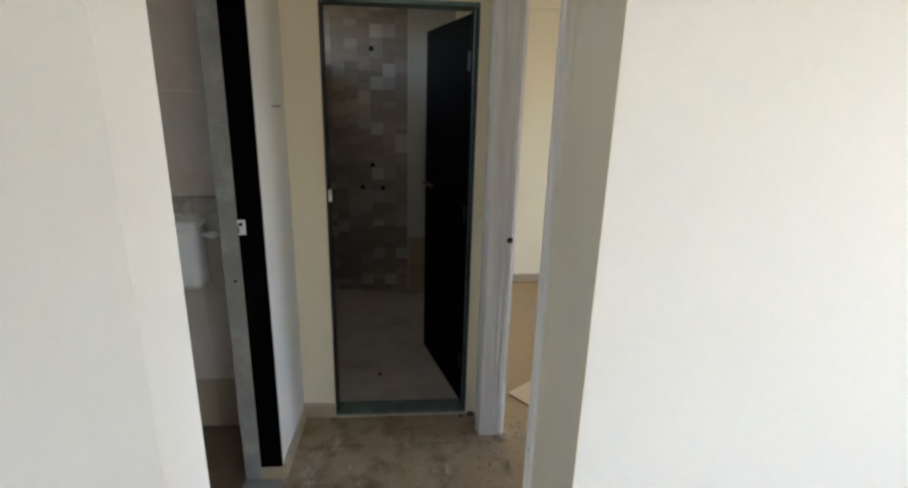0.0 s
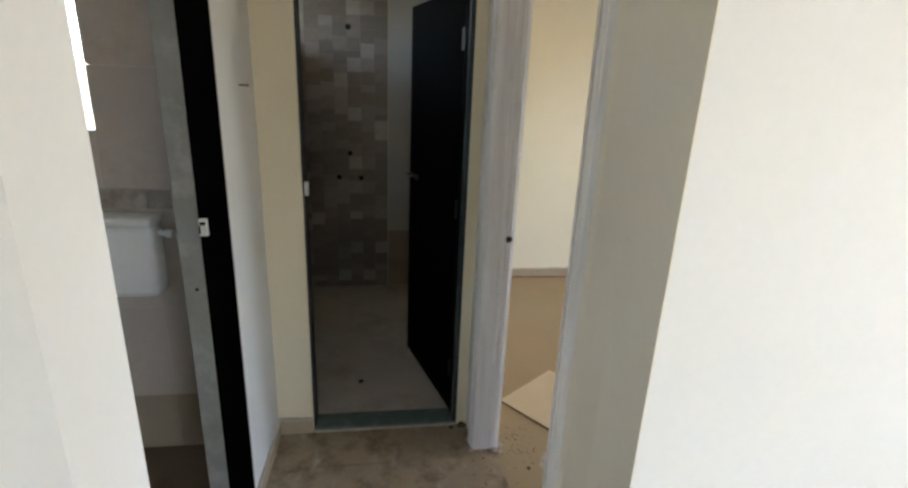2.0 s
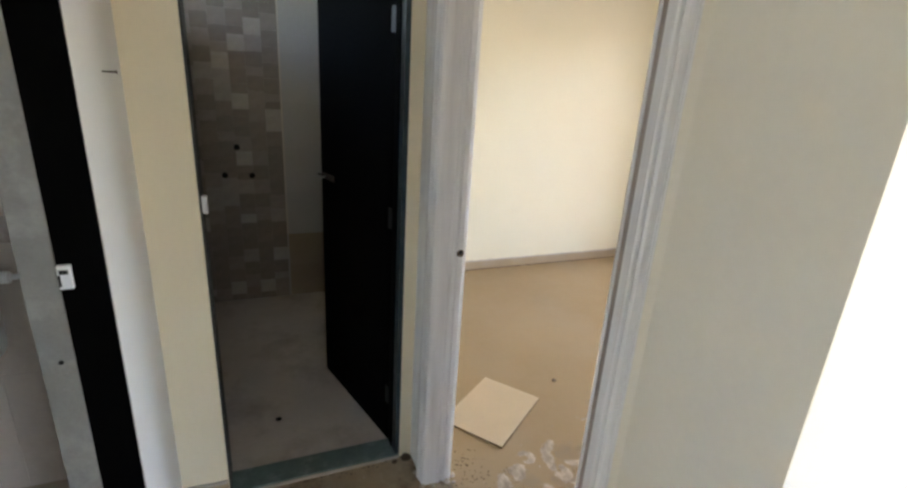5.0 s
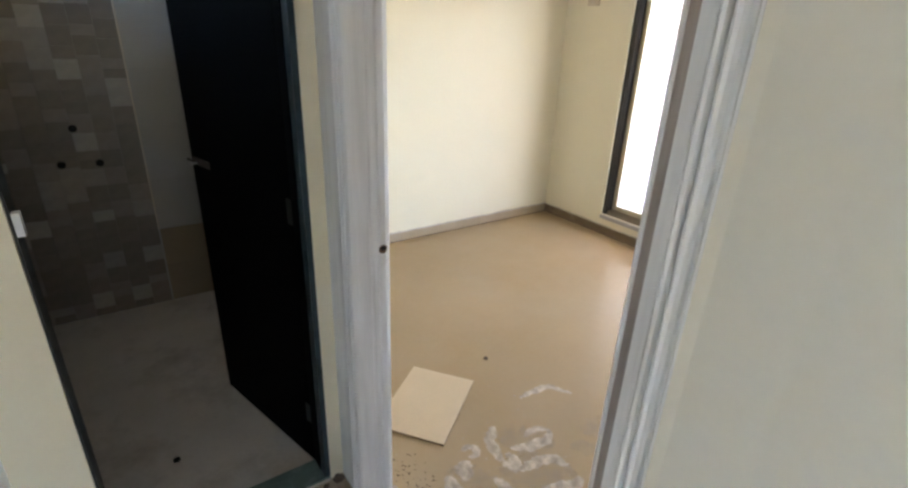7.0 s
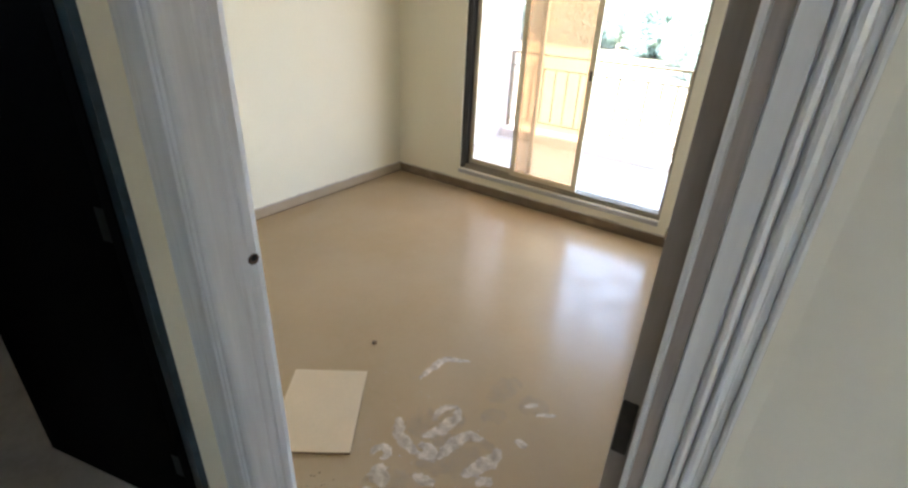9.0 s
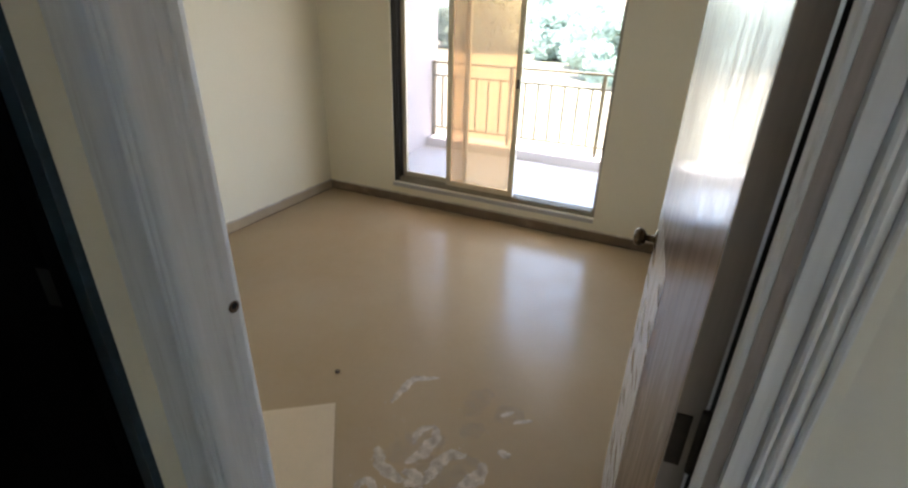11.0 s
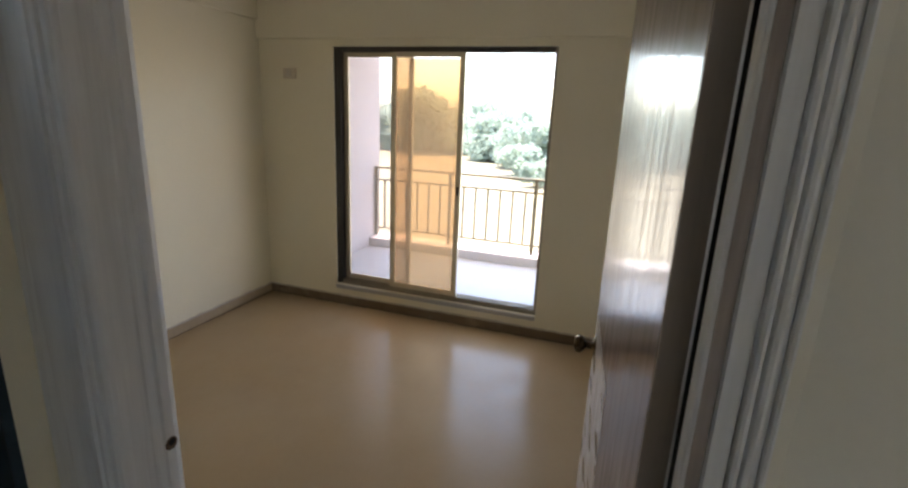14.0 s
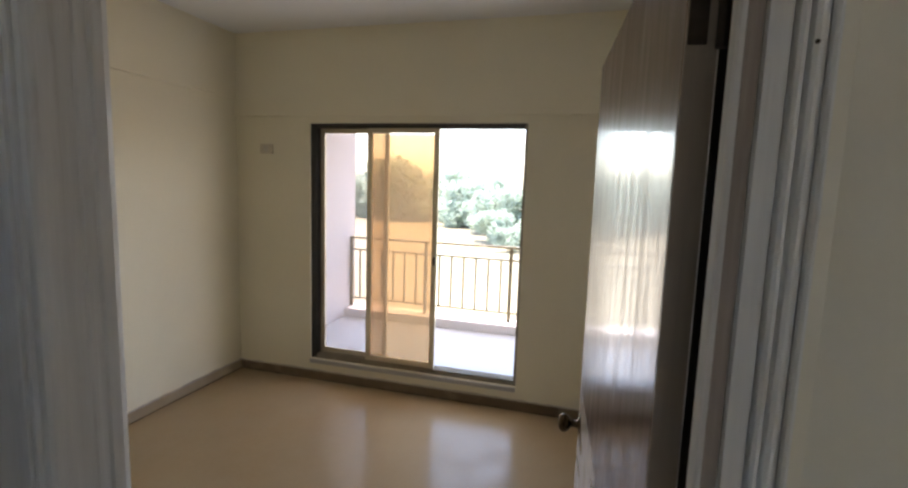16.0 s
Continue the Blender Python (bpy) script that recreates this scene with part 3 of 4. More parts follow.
def hinge_post():
    """Plan of the post that carries the door: a thin stop with a deep rebate behind it, a flat band and two beads."""
    front = [(-0.066, -1.122), (-0.071, -1.1245), (-0.072, -1.1285), (-0.067, -1.130), (-0.067, -1.145), (-0.074, -1.147), (-0.074, -1.166), (-0.069, -1.168), (-0.080, -1.170), (-0.082, -1.1735), (-0.080, -1.177), (-0.066, -1.1795)]
    edge = [(-0.077, -1.183), (-0.079, -1.187), (-0.076, -1.191), (-0.064, -1.1935), (-0.062, -1.199), (-0.0535, -1.2035)]
    return front + edge + [(0.063, -1.2035), (0.066, -1.198), (0.066, -1.147), (-0.040, -1.147), (-0.042, -1.122)]


def bedroom_door():
    f = tagged(new("door_frame_1"), "moulded wooden door frame in streaky grey-white primer", "door frame", kind="structure")
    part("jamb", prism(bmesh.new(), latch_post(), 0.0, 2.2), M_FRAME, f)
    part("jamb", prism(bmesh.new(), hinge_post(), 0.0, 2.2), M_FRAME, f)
    # shade of the hinge gap, put in as a black sheet and a black block
    part("rebate", boxed(-0.0395, 0.0655, -1.1468, -1.1462, 0.0, 2.13), M_HOLE_SHADE, f, "black sheet for the shade in the rebate behind the door edge")
    part("shade_block", boxed(0.0665, 0.13, -1.205, -1.1465, 0.0, 2.13), M_HOLE_SHADE, f, "black block added for the shade behind the open door")
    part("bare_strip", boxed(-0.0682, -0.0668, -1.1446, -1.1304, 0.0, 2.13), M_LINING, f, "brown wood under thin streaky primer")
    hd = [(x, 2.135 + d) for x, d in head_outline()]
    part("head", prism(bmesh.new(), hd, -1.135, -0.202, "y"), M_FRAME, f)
    for y, z in ((-1.185, 1.91), (-1.186, 0.7)):
        part("nail", turned(bmesh.new(), [(0.002, -0.0812), (0.002, -0.079)], (0, y, z), "x", 8), M_RUST, f, "dark nail head")
    st = part("strike_hole", turned(bmesh.new(), [(0.015, -0.2033), (0.014, -0.2046), (0.009, -0.2049), (0.008, -0.2042)], (0.040, 0, 1.055), "y", 9), M_RAGGED, f, "ragged brown hole gouged for the latch")
    part("keep_hole", turned(bmesh.new(), [(0.0085, -0.2040), (0.008, -0.2051)], (0.041, 0, 1.058), "y", 8), M_HOLE_SHADE, st)
    # the leaf stands open into the room
    d = thing("door", "brown lacquered wooden door standing open, glossy with wrinkled film", "door", at=pose(0.006, -1.088, 0.012, 0, 0, 5.4))
    part("leaf", boxed(0.003, 0.948, -0.034, 0.0, 0.0, 2.115, bevel=0.002), M_DOOR, d)
    part("edge_lipping", boxed(0.0, 0.003, -0.034, -0.0005, 0.0, 2.115), M_EDGE, d, "dull grey-brown hinge edge")
    part("film", boxed(0.46, 0.942, 0.0, 0.0008, 0.02, 1.13), M_FILM, d, "wrinkled clear film with long bubbles")
    for z in (0.2, 1.077, 1.922):
        h = part("hinge", boxed(-0.003, 0.0, -0.022, -0.002, z, z + 0.09), M_RUST, d, "rusty steel butt hinge")
        part("pin", turned(bmesh.new(), [(0.006, z - 0.005), (0.006, z + 0.105)], (-0.004, -0.036, 0), steps=10), M_RUST, h)
    part("knob", turned(bmesh.new(), [(0.030, 0.0), (0.030, 0.004), (0.012, 0.008), (0.010, 0.028), (0.022, 0.036), (0.028, 0.046), (0.027, 0.056), (0.018, 0.064), (0.004, 0.066)], (0.878, 0.0, 1.042), "y", 24), M_BRASS, d, "round aged brass knob", True)
    part("latch_plate", boxed(0.9475, 0.950, -0.030, -0.008, 0.98, 1.10), M_STEEL, d)
    return d


def film_look():
    """Pale loose film, with long dark bubbles where it clings to the wood."""
    m, nt, b = nodes_of("wrinkled film")
    co = nt.nodes.new("ShaderNodeTexCoord")
    mp = nt.nodes.new("ShaderNodeMapping")
    mp.inputs["Scale"].default_value = (5.5, 1.0, 19.0)
    nt.links.new(co.outputs["Object"], mp.inputs[0])
    vo = nt.nodes.new("ShaderNodeTexVoronoi")
    vo.feature = "SMOOTH_F1"
    vo.inputs["Smoothness"].default_value = 0.35
    vo.inputs["Scale"].default_value = 1.0
    nt.links.new(mp.outputs[0], vo.inputs["Vector"])
    streak = noise_of(nt, 14, 5, (4.0, 1.0, 0.4))
    pale = ramp_between(nt, streak, (0.46, 0.42, 0.40), (0.80, 0.77, 0.75))
    mask = ramp_between(nt, vo.outputs["Distance"], (1, 1, 1), (0, 0, 0), 0.27, 0.36)
    nt.links.new(mixed(nt, mask, pale, (0.13, 0.09, 0.078)), b.inputs["Base Color"])
    b.inputs["Roughness"].default_value = 0.22
    bump_of(nt, b, vo.outputs["Distance"], 0.3, 0.004)
    return m


M_FILM = film_look()
bedroom_door()


# ---- bathroom door ----
def bath_door():
    f = tagged(new("door_frame_2"), "thin grey-green granite bathroom door frame", "door frame", kind="structure")
    x0, x1 = BATHD
    part("jamb", boxed(x0, x0 + 0.007, 0.01, BY0 + 0.006, 0.02, 2.07, bevel=0.002), M_DARKG, f)
    part("jamb", boxed(x1 - 0.02, x1, -0.004, BY0 + 0.006, 0.02, 2.07, bevel=0.002), M_NAVY, f, "polished blue-black granite strip")
    part("lining", boxed(x1 - 0.0235, x1 - 0.0195, 0.046, BY0 + 0.008, 0.02, 2.07), M_BLACK, f, "black lining behind the granite strip")
    part("head", boxed(x0, x1, -0.004, BY0 + 0.006, 2.07, 2.09, bevel=0.002), M_GREEN, f)
    part("threshold", boxed(x0, x1, -0.006, BY0 + 0.01, -0.01, 0.02, bevel=0.003), M_GREEN, f, "speckled green granite threshold")
    part("front_joint", boxed(x0 + 0.004, x1 - 0.004, -0.012, -0.006, -0.004, 0.012), M_DUST, f, "whitish cement joint along the threshold")
    s = part("strike_plate", boxed(x0 + 0.007, x0 + 0.024, 0.012, 0.036, 1.185, 1.245, bevel=0.002), M_PLASTIC, f, "white metal latch keep")
    d = thing("door", "black laminate bathroom door standing open inwards", "door", at=pose(x1 - 0.022, 0.112, 0.01, 0, 0, 105.0))
    part("leaf", boxed(0.0, 0.72, -0.030, 0.0, 0.0, 2.055, bevel=0.002), M_BLACK, d)
    for z in (0.2, 1.05, 1.8):
        part("hinge", boxed(-0.004, 0.03, -0.002, 0.002, z, z + 0.09), M_BLUED, d, "blackened steel butt hinge")
    a = part("tower_bolt", boxed(0.56, 0.70, 0.0, 0.006, 1.135, 1.165, bevel=0.001), M_RUST, d, "small steel tower bolt")
    part("bolt_bar", turned(bmesh.new(), [(0.005, 0.58), (0.005, 0.73)], (0, 0.012, 1.15), "x", 10), M_RUST, a)
    part("bolt_knob", turned(bmesh.new(), [(0.004, 0.0), (0.004, 0.02), (0.007, 0.022), (0.007, 0.03)], (0.64, 0.01, 1.15), "y", 10), M_STEEL, a)
    return d


bath_door()


# ---- bathroom wall, pipe holes ----
def pipe_hole(x, z):
    return solid("pipe_hole", turned(bmesh.new(), [(0.02, 0), (0.02, 0.006), (0.013, 0.006), (0.012, 0.001)], (0, 0, 0), "y", 14), M_HOLE_SHADE, "dark open water pipe socket in the tiled wall", "pipe socket", "pipe sockets in the bathroom", pose(x, BY1 - 0.016, z))


for x, z in ((-0.733, 2.066), (-0.736, 1.132), (-0.825, 0.939), (-0.652, 0.935)):
    pipe_hole(x, z)
solid("floor_drain", turned(bmesh.new(), [(0.014, 0), (0.014, 0.004), (0.010, 0.005), (0.009, 0.002)], (0, 0, 0)), M_HOLE_SHADE, "small dark floor drain hole", "drain", at=pose(-0.609, 0.443, -0.012))


# ---- WC ----
def wc_frame():
    f = tagged(new("door_frame_3"), "granite toilet door frame, black outer half and grey inner half", "door frame", kind="structure")
    y = WCD[1]
    part("jamb", boxed(XL - 0.095, XL - 0.002, y - 0.01, y, 0.075, 2.08), M_BLACK, f, "black polished strip")
    part("jamb", boxed(XLB - 0.006, XL - 0.095, y - 0.012, y, 0, 2.08, bevel=0.003), M_GRANITE, f, "grey stained granite strip")
    part("foot_block", boxed(XL - 0.095, XL + 0.004, y - 0.014, y, 0, 0.075, bevel=0.004), M_SKIRT2, f, "short beige tile block under the black strip")
    part("jamb", boxed(XLB - 0.006, XL - 0.095, WCD[0], WCD[0] + 0.012, 0, 2.08, bevel=0.003), M_GRANITE, f)
    part("head", boxed(XLB - 0.006, XL - 0.085, WCD[0] + 0.012, y - 0.012, 2.05, 2.08, bevel=0.003), M_GRANITE, f)
    part("threshold", boxed(XLB - 0.006, XL, WCD[0] + 0.012, y - 0.014, -0.01, 0.014, bevel=0.003), M_GRANITE, f)
    part("strike_plate", boxed(XL - 0.093, XL - 0.066, y - 0.024, y - 0.010, 1.15, 1.208, bevel=0.003), M_PLASTIC, f, "white metal latch keep")
    part("slot", boxed(XL - 0.088, XL - 0.071, y - 0.0255, y - 0.0235, 1.188, 1.198), M_HOLE_SHADE, f)
    part("slot", boxed(XL - 0.0915, XL - 0.087, y - 0.0255, y - 0.0235, 1.158, 1.186), M_BLUED, f)
    part("screw_hole", turned(bmesh.new(), [(0.006, -0.0135), (0.006, -0.0115)], (XL - 0.124, y, 0.958), "y", 10), M_HOLE_SHADE, f)
    return f


wc_frame()


def cistern():
    c = thing("cistern", "white plastic toilet cistern hung on the tiled wall", "cistern", at=pose(-1.578, -0.036, 0.797))
    bm = bmesh.new()
    block(bm, -0.21, 0.21, -0.13, 0.0, 0.0, 0.30, bevel=0.034)
    part("tank", bm, M_PLASTIC, c, smooth=True)
    part("lid", boxed(-0.213, 0.213, -0.133, 0.0, 0.292, 0.328, bevel=0.012), M_PLASTIC, c, smooth=True)
    part("inlet", turned(bmesh.new(), [(0.012, 0.20), (0.012, 0.235), (0.018, 0.236), (0.018, 0.26), (0.008, 0.262), (0.008, 0.29)], (0, -0.05, 0.25), "x", 12), M_PLASTIC, c)
    return c


cistern()


# ---- things on the bedroom floor ----
def loose_tile():
    a, b = Vector((0.540, 0.445)), Vector((0.743, 0.173))
    e = Vector((0.382, -0.127))
    u, v = (a - b), (e - b)
    w, l = u.length, v.length
    ang = math.degrees(math.atan2(u.y, u.x))
    t = thing("loose_tile", "loose biscuit-coloured ceramic tile lying on the floor", "tile", at=pose(b.x, b.y, 0, 0, 0, ang))
    part("clay_body", boxed(0.001, w - 0.001, 0.001, l - 0.001, 0.0, 0.009), M_CLAY, t, "raw brown clay back and edges")
    part("glaze", boxed(0, w, 0, l, 0.009, 0.013, bevel=0.0012), M_LOOSE, t)
    return t


loose_tile()


# ---- dried cement smears, specks and debris on the floor ----
def smear(points, width, seed, material=None, lift=0.0005, label="dried whitish cement smear on the bedroom floor"):
    """A thin dried stroke of cement along a bent line, with a ragged edge."""
    rnd = random.Random(seed)
    pts = [Vector((*p, 0)) for p in points]
    path = []
    for a, b in zip(pts, pts[1:]):
        n = max(3, int((b - a).length / 0.012))
        path += [a.lerp(b, k / n) for k in range(n)]
    path.append(pts[-1])
    base = path[0].copy()
    bm = bmesh.new()
    rows = []
    for k, p in enumerate(path):
        q, r = path[max(0, k - 1)], path[min(len(path) - 1, k + 1)]
        d = (r - q).normalized()
        n = Vector((-d.y, d.x, 0))
        f = math.sin(math.pi * (k + 0.6) / (len(path) + 0.2)) ** 0.5
        w0, w1 = (width * f * rnd.uniform(0.48, 0.72) for _ in range(2))
        c = p - base + n * width * rnd.uniform(-0.12, 0.12)
        h = rnd.uniform(0.0007, 0.0013) if material is None else 0.0002
        rows.append([bm.verts.new(v) for v in (c - n * w0, c - n * w0 * 0.7 + Vector((0, 0, h)), c + n * w1 * rnd.uniform(-0.2, 0.2) + Vector((0, 0, h * rnd.uniform(0.5, 1.2))), c + n * w1 * 0.7 + Vector((0, 0, h)), c + n * w1)])
    for a, b in zip(rows, rows[1:]):
        for k in range(4):
            bm.faces.new((a[k], a[k + 1], b[k + 1], b[k]))
    return solid("cement_smear", bm, material or M_WIPE, label, "smear", "cement smears on the floor", pose(base.x, base.y, lift))


def thin_cement(name, lo, hi):
    """Wiped cement, thick enough to cover in some places and thin enough to show the tile in others."""
    m = surface(name, (0.64, 0.54, 0.43), 0.95, vary=0.12, big=12, small=90, bump=0.15)
    m.node_tree.nodes["Principled BSDF"].inputs["Specular IOR Level"].default_value = 0.08
    nt = m.node_tree
    tr, mx = nt.nodes.new("ShaderNodeBsdfTransparent"), nt.nodes.new("ShaderNodeMixShader")
    cover = ramp_between(nt, noise_of(nt, 22, 4, (1, 1, 1), 0.55), (lo,) * 3, (hi,) * 3, 0.36, 0.66)
    nt.links.new(cover, mx.inputs[0])
    nt.links.new(tr.outputs[0], mx.inputs[1])
    nt.links.new(nt.nodes["Principled BSDF"].outputs[0], mx.inputs[2])
    nt.links.new(mx.outputs[0], nt.nodes["Material Output"].inputs[0])
    return m


M_WIPE = thin_cement("wiped thin cement", 0.55, 0.95)
M_FILMY = thin_cement("cement haze", 0.02, 0.28)
SMEARS = [([(0.869, -0.046), (0.950, -0.045), (1.060, -0.058), (1.09, -0.11), (1.121, -0.166)], 0.026), ([(0.612, -0.271), (0.692, -0.317), (0.780, -0.326), (0.840, -0.295)], 0.034),
          ([(0.840, -0.290), (0.812, -0.262), (0.759, -0.244), (0.706, -0.257)], 0.022), ([(0.628, -0.127), (0.565, -0.19), (0.540, -0.25), (0.533, -0.313)], 0.036), ([(0.535, -0.315), (0.550, -0.365), (0.580, -0.341), (0.583, -0.286)], 0.034),
          ([(0.422, -0.174), (0.458, -0.162), (0.479, -0.189), (0.460, -0.223), (0.425, -0.216)], 0.024), ([(0.400, -0.220), (0.363, -0.269), (0.350, -0.310)], 0.046), ([(0.563, -0.390), (0.624, -0.387), (0.689, -0.398), (0.741, -0.426), (0.756, -0.483)], 0.036),
          ([(0.560, -0.509), (0.643, -0.543), (0.694, -0.565), (0.756, -0.553)], 0.040), ([(1.026, -0.525), (1.073, -0.573)], 0.018), ([(1.010, -0.592), (1.066, -0.663)], 0.015), ([(0.838, -0.588), (0.837, -0.643)], 0.024),
          ([(0.569, -0.565), (0.616, -0.613)], 0.028), ([(0.300, -0.250), (0.270, -0.330), (0.285, -0.400)], 0.04), ([(0.45, -0.36), (0.47, -0.45)], 0.03), ([(0.36, -0.45), (0.43, -0.54)], 0.035)]
for k, (line, w) in enumerate(SMEARS):
    smear(line, w * 1.35, 30 + k)
HAZES = [([(0.96, -0.38), (1.06, -0.40), (1.16, -0.42)], 0.09), ([(0.86, -0.40), (0.93, -0.49)], 0.07), ([(0.60, -0.20), (0.72, -0.29), (0.82, -0.33)], 0.14), ([(0.50, -0.33), (0.64, -0.44), (0.74, -0.55)], 0.16), ([(0.33, -0.22), (0.36, -0.36), (0.44, -0.5)], 0.14),
         ([(1.02, -0.50), (1.08, -0.62)], 0.10)]
for k, (line, w) in enumerate(HAZES):
    smear(line, w, 70 + k, M_FILMY, 0.00025, "faint whitish cement haze wiped on the bedroom floor")


def crumbs(name, label, centre, spread, count, size, material, seed):
    """A scatter of small uneven crumbs."""
    rnd = random.Random(seed)
    verts, faces = [], []
    for _ in range(count):
        x, y = rnd.gauss(0, spread[0]), rnd.gauss(0, spread[1])
        s = size * rnd.uniform(0.4, 1.3)
        k = len(verts)
        for a in range(4):
            ang = a * math.pi / 2 + rnd.uniform(-0.5, 0.5)
            verts.append((x + s * math.cos(ang), y + s * rnd.uniform(0.5, 1) * math.sin(ang), 0.0))
        verts.append((x, y, s * rnd.uniform(0.4, 0.9)))
        faces += [(k, k + 1, k + 4), (k + 1, k + 2, k + 4), (k + 2, k + 3, k + 4), (k + 3, k, k + 4)]
    me = bpy.data.meshes.new(name)
    me.from_pydata(verts, [], faces)
    me.materials.append(material)
    ob = new(name, me)
    ob.location = (*centre, 0.0005)
    return tagged(ob, label, "debris", kind="stuff")


crumbs("floor_crumbs", "brown crumbs scattered by the bedroom door post", (0.17, -0.17), (0.05, 0.07), 70, 0.005, M_DIRT, 3)
crumbs("floor_crumbs", "pale cement crumbs on the bedroom floor", (0.65, -0.35), (0.22, 0.2), 90, 0.004, M_DUST, 5)
crumbs("floor_crumbs", "dark grit along the bathroom threshold", (-0.32, -0.03), (0.16, 0.012), 26, 0.005, M_DIRT, 7)
crumbs("floor_crumbs", "pale plaster crumbs on the passage floor", (-0.42, -0.28), (0.22, 0.14), 60, 0.005, M_DUST, 9)
crumbs("floor_crumbs", "grit along the passage floor by the door post", (-0.03, -0.42), (0.04, 0.16), 40, 0.005, M_DIRT, 11)


def lump(at, size, seed, material, label, name="plaster_lump"):
    rnd = random.Random(seed)
    bm = bmesh.new()
    bmesh.ops.create_icosphere(bm, subdivisions=2, radius=size)
    for v in bm.verts:
        v.co *= 1 + 0.35 * noise.noise(v.co * (1.6 / size) + Vector((seed, 0, 0)))
        v.co.z = max(-0.2 * size, v.co.z * 0.6) + 0.2 * size
    return solid(name, bm, material, label, "debris", at=pose(*at))


lump((-0.085, -0.022, 0), 0.022, 2, M_DIRT, "dark dirt lump at the foot of the door post")
lump((-0.14, -0.03, 0), 0.012, 5, M_DIRT, "small dark dirt lump by the threshold")
lump((0.927, 0.306, 0), 0.014, 8, M_DIRT, "small dry leaf scrap on the bedroom floor", "leaf_scrap")
lump((0.178, -0.345, 0), 0.01, 12, M_DIRT, "small dark dirt lump on the bedroom floor")
lump((0.075, -0.185, 0), 0.018, 14, M_DUST, "pale plaster lump at the foot of the door post")


for k, (x, y, r) in enumerate(((-0.066, -0.205, 0.013), (0.045, -0.212, 0.016), (-0.072, -0.12, 0.010), (-0.02, -0.212, 0.009), (0.07, -0.225, 0.010))):
    lump((x, y, 0), r, 21 + k, M_DUST, "small pale plaster lump at the foot of the door post")


def wall_socket():
    s = thing("wall_socket", "small yellowed switch plate high on the cream wall", "socket", at=pose(XF, 1.768, 2.014))
    part("plate", boxed(-0.016, 0.0, -0.062, 0.062, -0.042, 0.042, bevel=0.004), M_PLATE, s)
    part("rocker", boxed(-0.023, -0.016, -0.022, 0.022, -0.026, 0.026, bevel=0.002), M_SOCK, s, "grey rocker")
    return s


wall_socket()


def wall_nail():
    n = thing("wall_nail", "bent steel nail in the white passage wall", "nail", at=pose(XL, -0.215, 1.628))
    part("shank", turned(bmesh.new(), [(0.002, 0.0), (0.002, 0.03)], (0, 0, 0), "x", 8), M_RUST, n)
    part("head", turned(bmesh.new(), [(0.005, 0.03), (0.005, 0.032)], (0, 0, 0), "x", 10), M_RUST, n)
    return n


wall_nail()


# ---- wall tiles, last ----
def mosaic_tone():
    m, nt, b = nodes_of("mosaic wall tile")
    oi = nt.nodes.new("ShaderNodeObjectInfo")
    r = nt.nodes.new("ShaderNodeValToRGB")
    r.color_ramp.interpolation = "CONSTANT"
    r.color_ramp.elements[0].color = (0.235, 0.205, 0.18, 1)
    r.color_ramp.elements[1].position, r.color_ramp.elements[1].color = 0.25, (0.265, 0.23, 0.20, 1)
    for pos, c in ((0.45, (0.31, 0.27, 0.238)), (0.66, (0.245, 0.21, 0.182)), (0.78, (0.44, 0.40, 0.365)), (0.89, (0.36, 0.325, 0.295))):
        e = r.color_ramp.elements.new(pos)
        e.color = (*c, 1)
    nt.links.new(oi.outputs["Random"], r.inputs[0])
    fine = noise_of(nt, 14, 5)
    col = mixed(nt, 1.0, r.outputs[0], ramp_between(nt, fine, (0.78,) * 3, (1, 1, 1)), "MULTIPLY")
    nt.links.new(col, b.inputs["Base Color"])
    b.inputs["Roughness"].default_value = 0.32
    bump_of(nt, b, fine, 0.03, 0.004)
    return m


M_MOSAIC = mosaic_tone()


def clad(owner, material, x0, x1, z0, z1, w, h, y, depth, gap=0.0015):
    """Tiles on a wall that faces -y; each is an object of its own on one shared mesh."""
    me = None
    cols, rows = max(1, round((x1 - x0) / w)), max(1, round((z1 - z0) / h))
    w, h = (x1 - x0) / cols, (z1 - z0) / rows
    me = mesh_of("tile", boxed(-w / 2 + gap / 2, w / 2 - gap / 2, -depth, 0, -h / 2 + gap / 2, h / 2 - gap / 2), material)
    for i in range(cols):
        for k in range(rows):
            ob = new("tile", me)
            ob.parent = owner
            ob.location = (x0 + (i + 0.5) * w, y, z0 + (k + 0.5) * h)


back = bpy.data.objects["wall_bath_back"]


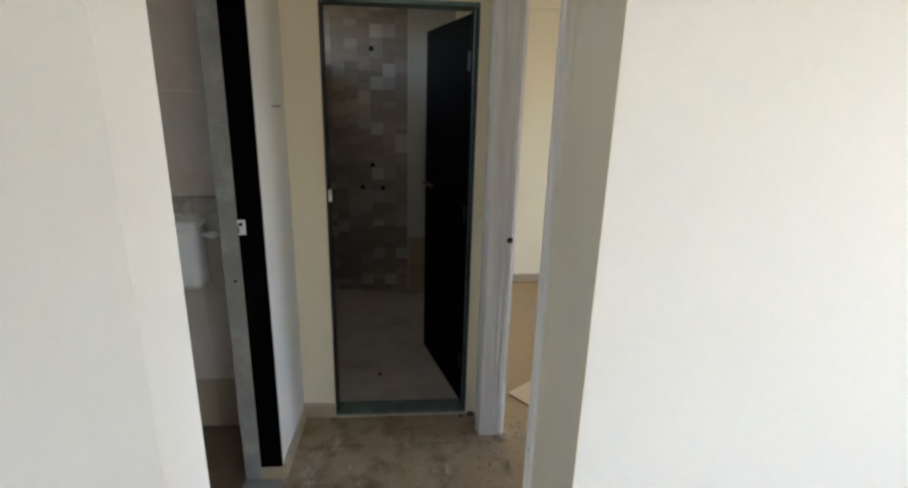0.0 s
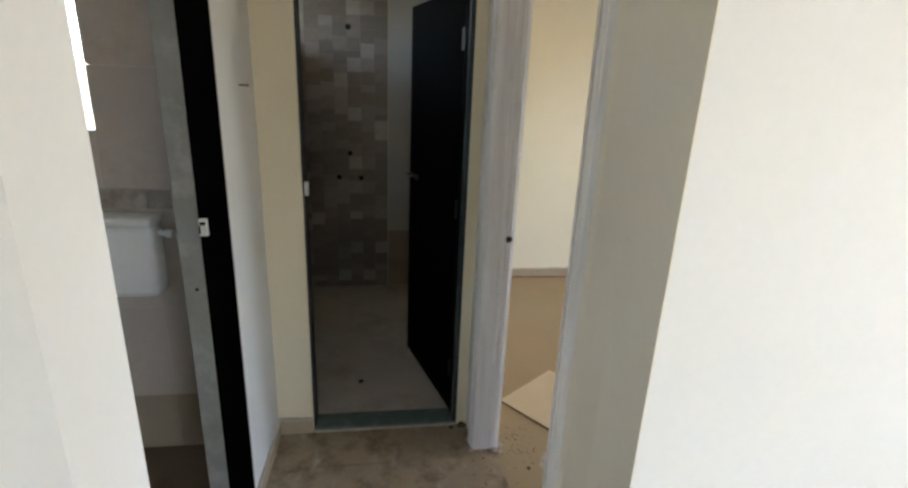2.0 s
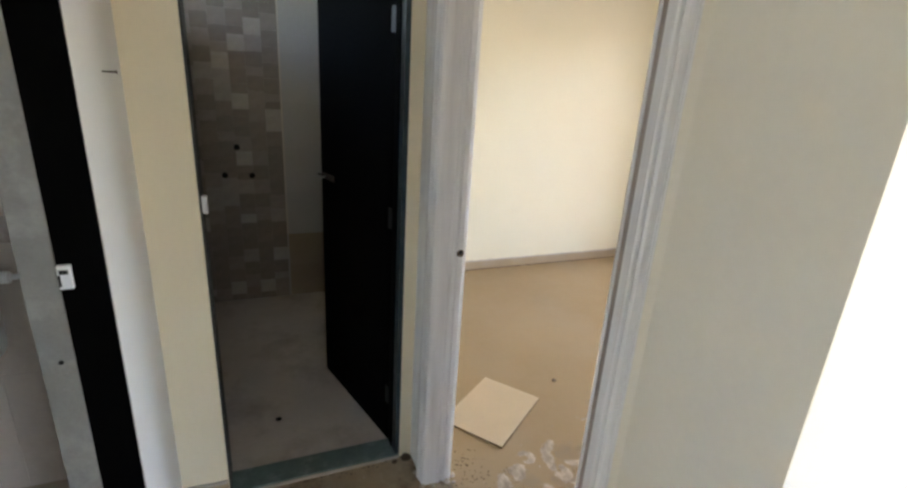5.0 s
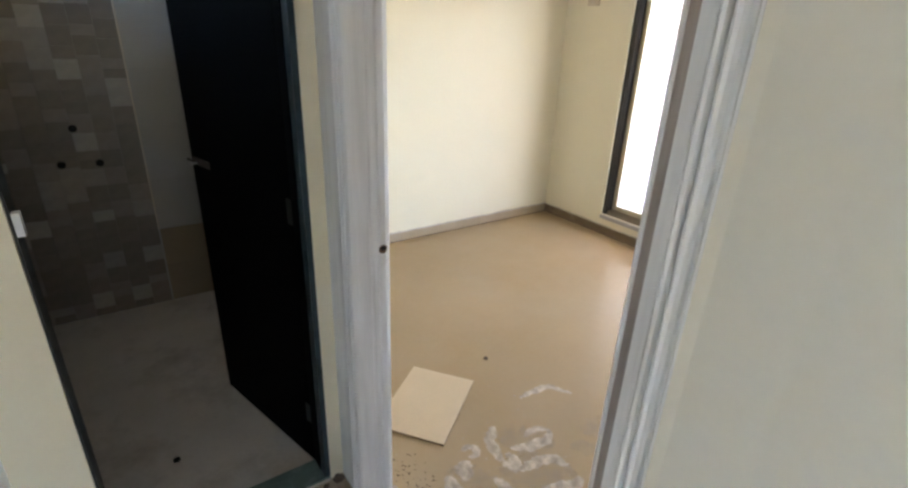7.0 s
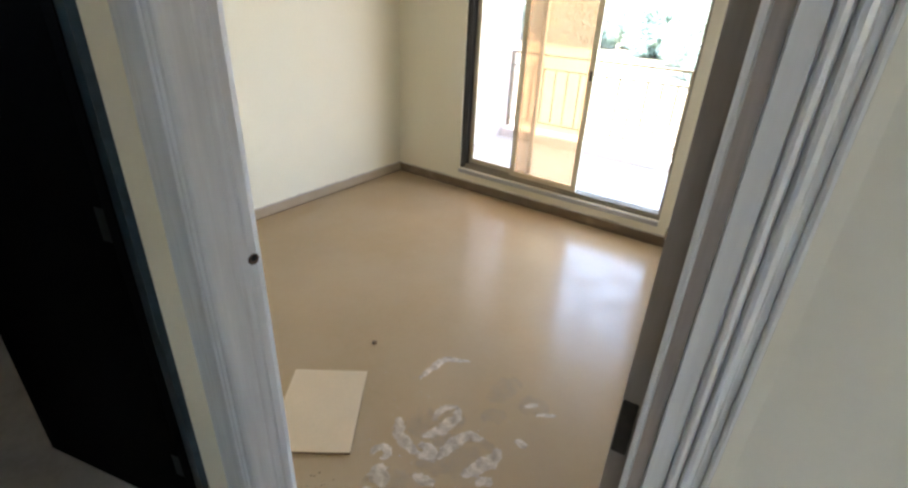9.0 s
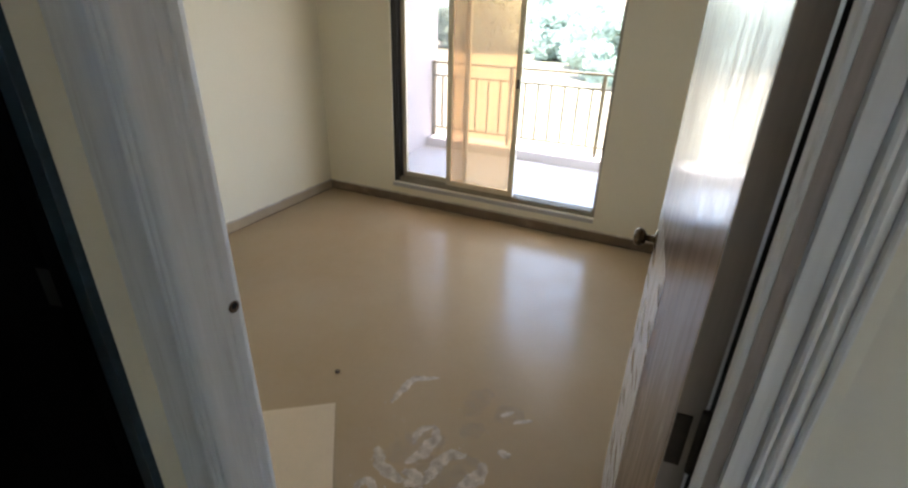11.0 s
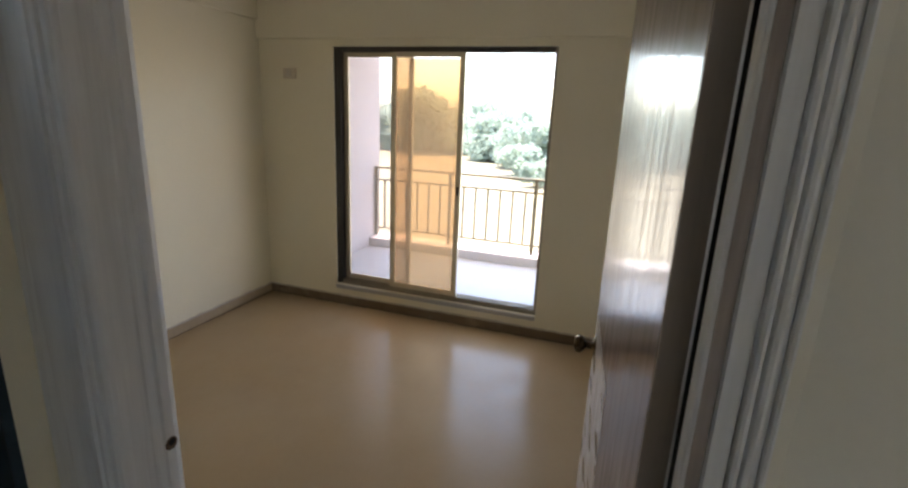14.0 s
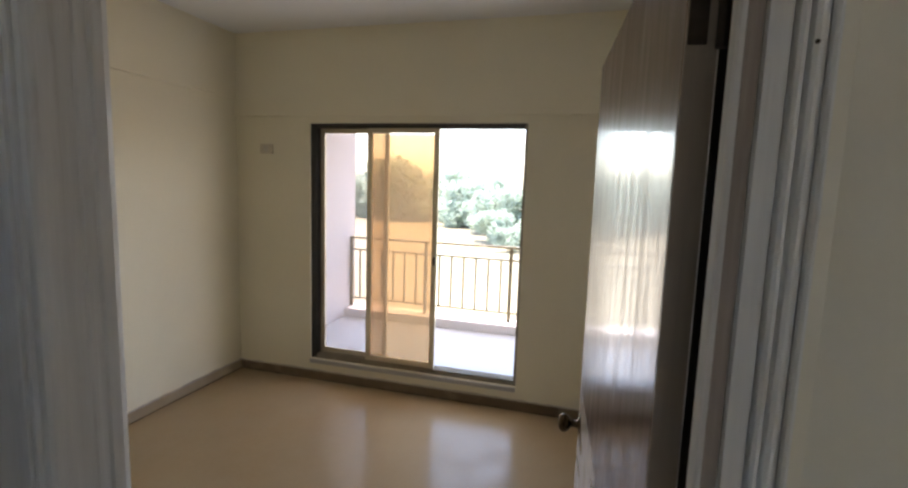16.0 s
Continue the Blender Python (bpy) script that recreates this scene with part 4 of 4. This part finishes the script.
def mosaic(owner, x0, x1, z0, z1, y):
    """A staggered patchwork of small squares, some halved, each a little proud of the next."""
    rnd = random.Random(17)
    shapes = {}
    cols = round((x1 - x0) / 0.103)
    w = (x1 - x0) / cols
    for i in range(cols):
        z = z0 - (0.05 if i % 2 else 0.0)
        while z < z1 - 0.02:
            h = rnd.choice((0.1, 0.1, 0.1, 0.1, 0.1, 0.1, 0.065, 0.05))
            lo, hi = max(z, z0), min(z + h, z1)
            size = round(hi - lo, 3)
            if size > 0.012:
                deep = rnd.choice((0.0075, 0.0082, 0.0090))
                if (size, deep) not in shapes:
                    shapes[size, deep] = mesh_of("tile", boxed(-w / 2 + 0.0004, w / 2 - 0.0004, -deep, 0, -size / 2 + 0.0004, size / 2 - 0.0004), M_MOSAIC)
                ob = new("tile", shapes[size, deep])
                ob.parent = owner
                ob.location = (x0 + (i + 0.5) * w, y, (lo + hi) / 2)
            z += h


mosaic(back, -1.36, -0.438, -0.01, 2.40, BY1)
part("tile_trim", boxed(-0.437, -0.4305, BY1 - 0.012, BY1, 0.49, 2.40, bevel=0.002), M_PLATE, back, "pale edge trim between two kinds of tile")
clad(back, M_BBEIGE, -0.43, XW, -0.01, 0.49, 0.38, 0.25, BY1, 0.008)
clad(back, M_BPLAIN, -0.43, XW, 0.49, 2.40, 0.38, 0.32, BY1, 0.008)
front = bpy.data.objects["wall_bath_front"]
clad(front, M_BBEIGE, -2.5, XLB, -0.01, 0.27, 0.3, 0.28, -0.002, 0.034, 0.0008)
clad(front, M_WCTILE, -2.5, XLB, 0.27, 1.135, 0.3, 0.45, -0.002, 0.034, 0.0008)
clad(front, M_WCBAND, -2.5, XLB, 1.135, 1.215, 0.3, 0.08, -0.002, 0.036)
clad(front, M_WCTILE, -2.5, -1.565, 1.215, 1.44, 0.3, 0.19, -0.002, 0.034)
clad(front, M_WCTILE, -1.565, XLB, 1.215, 2.6, 0.3, 0.45, -0.002, 0.034)


# ---- passage floor tiles ----
passage = bpy.data.objects["floor_passage"]
for ya, yb in ((-0.2445, 0.0), (-0.8475, -0.2475), (YR, -0.8505)):
    part("tile", boxed(XLB, XB, ya, yb, -0.004, 0.0), M_PFLOOR, passage)
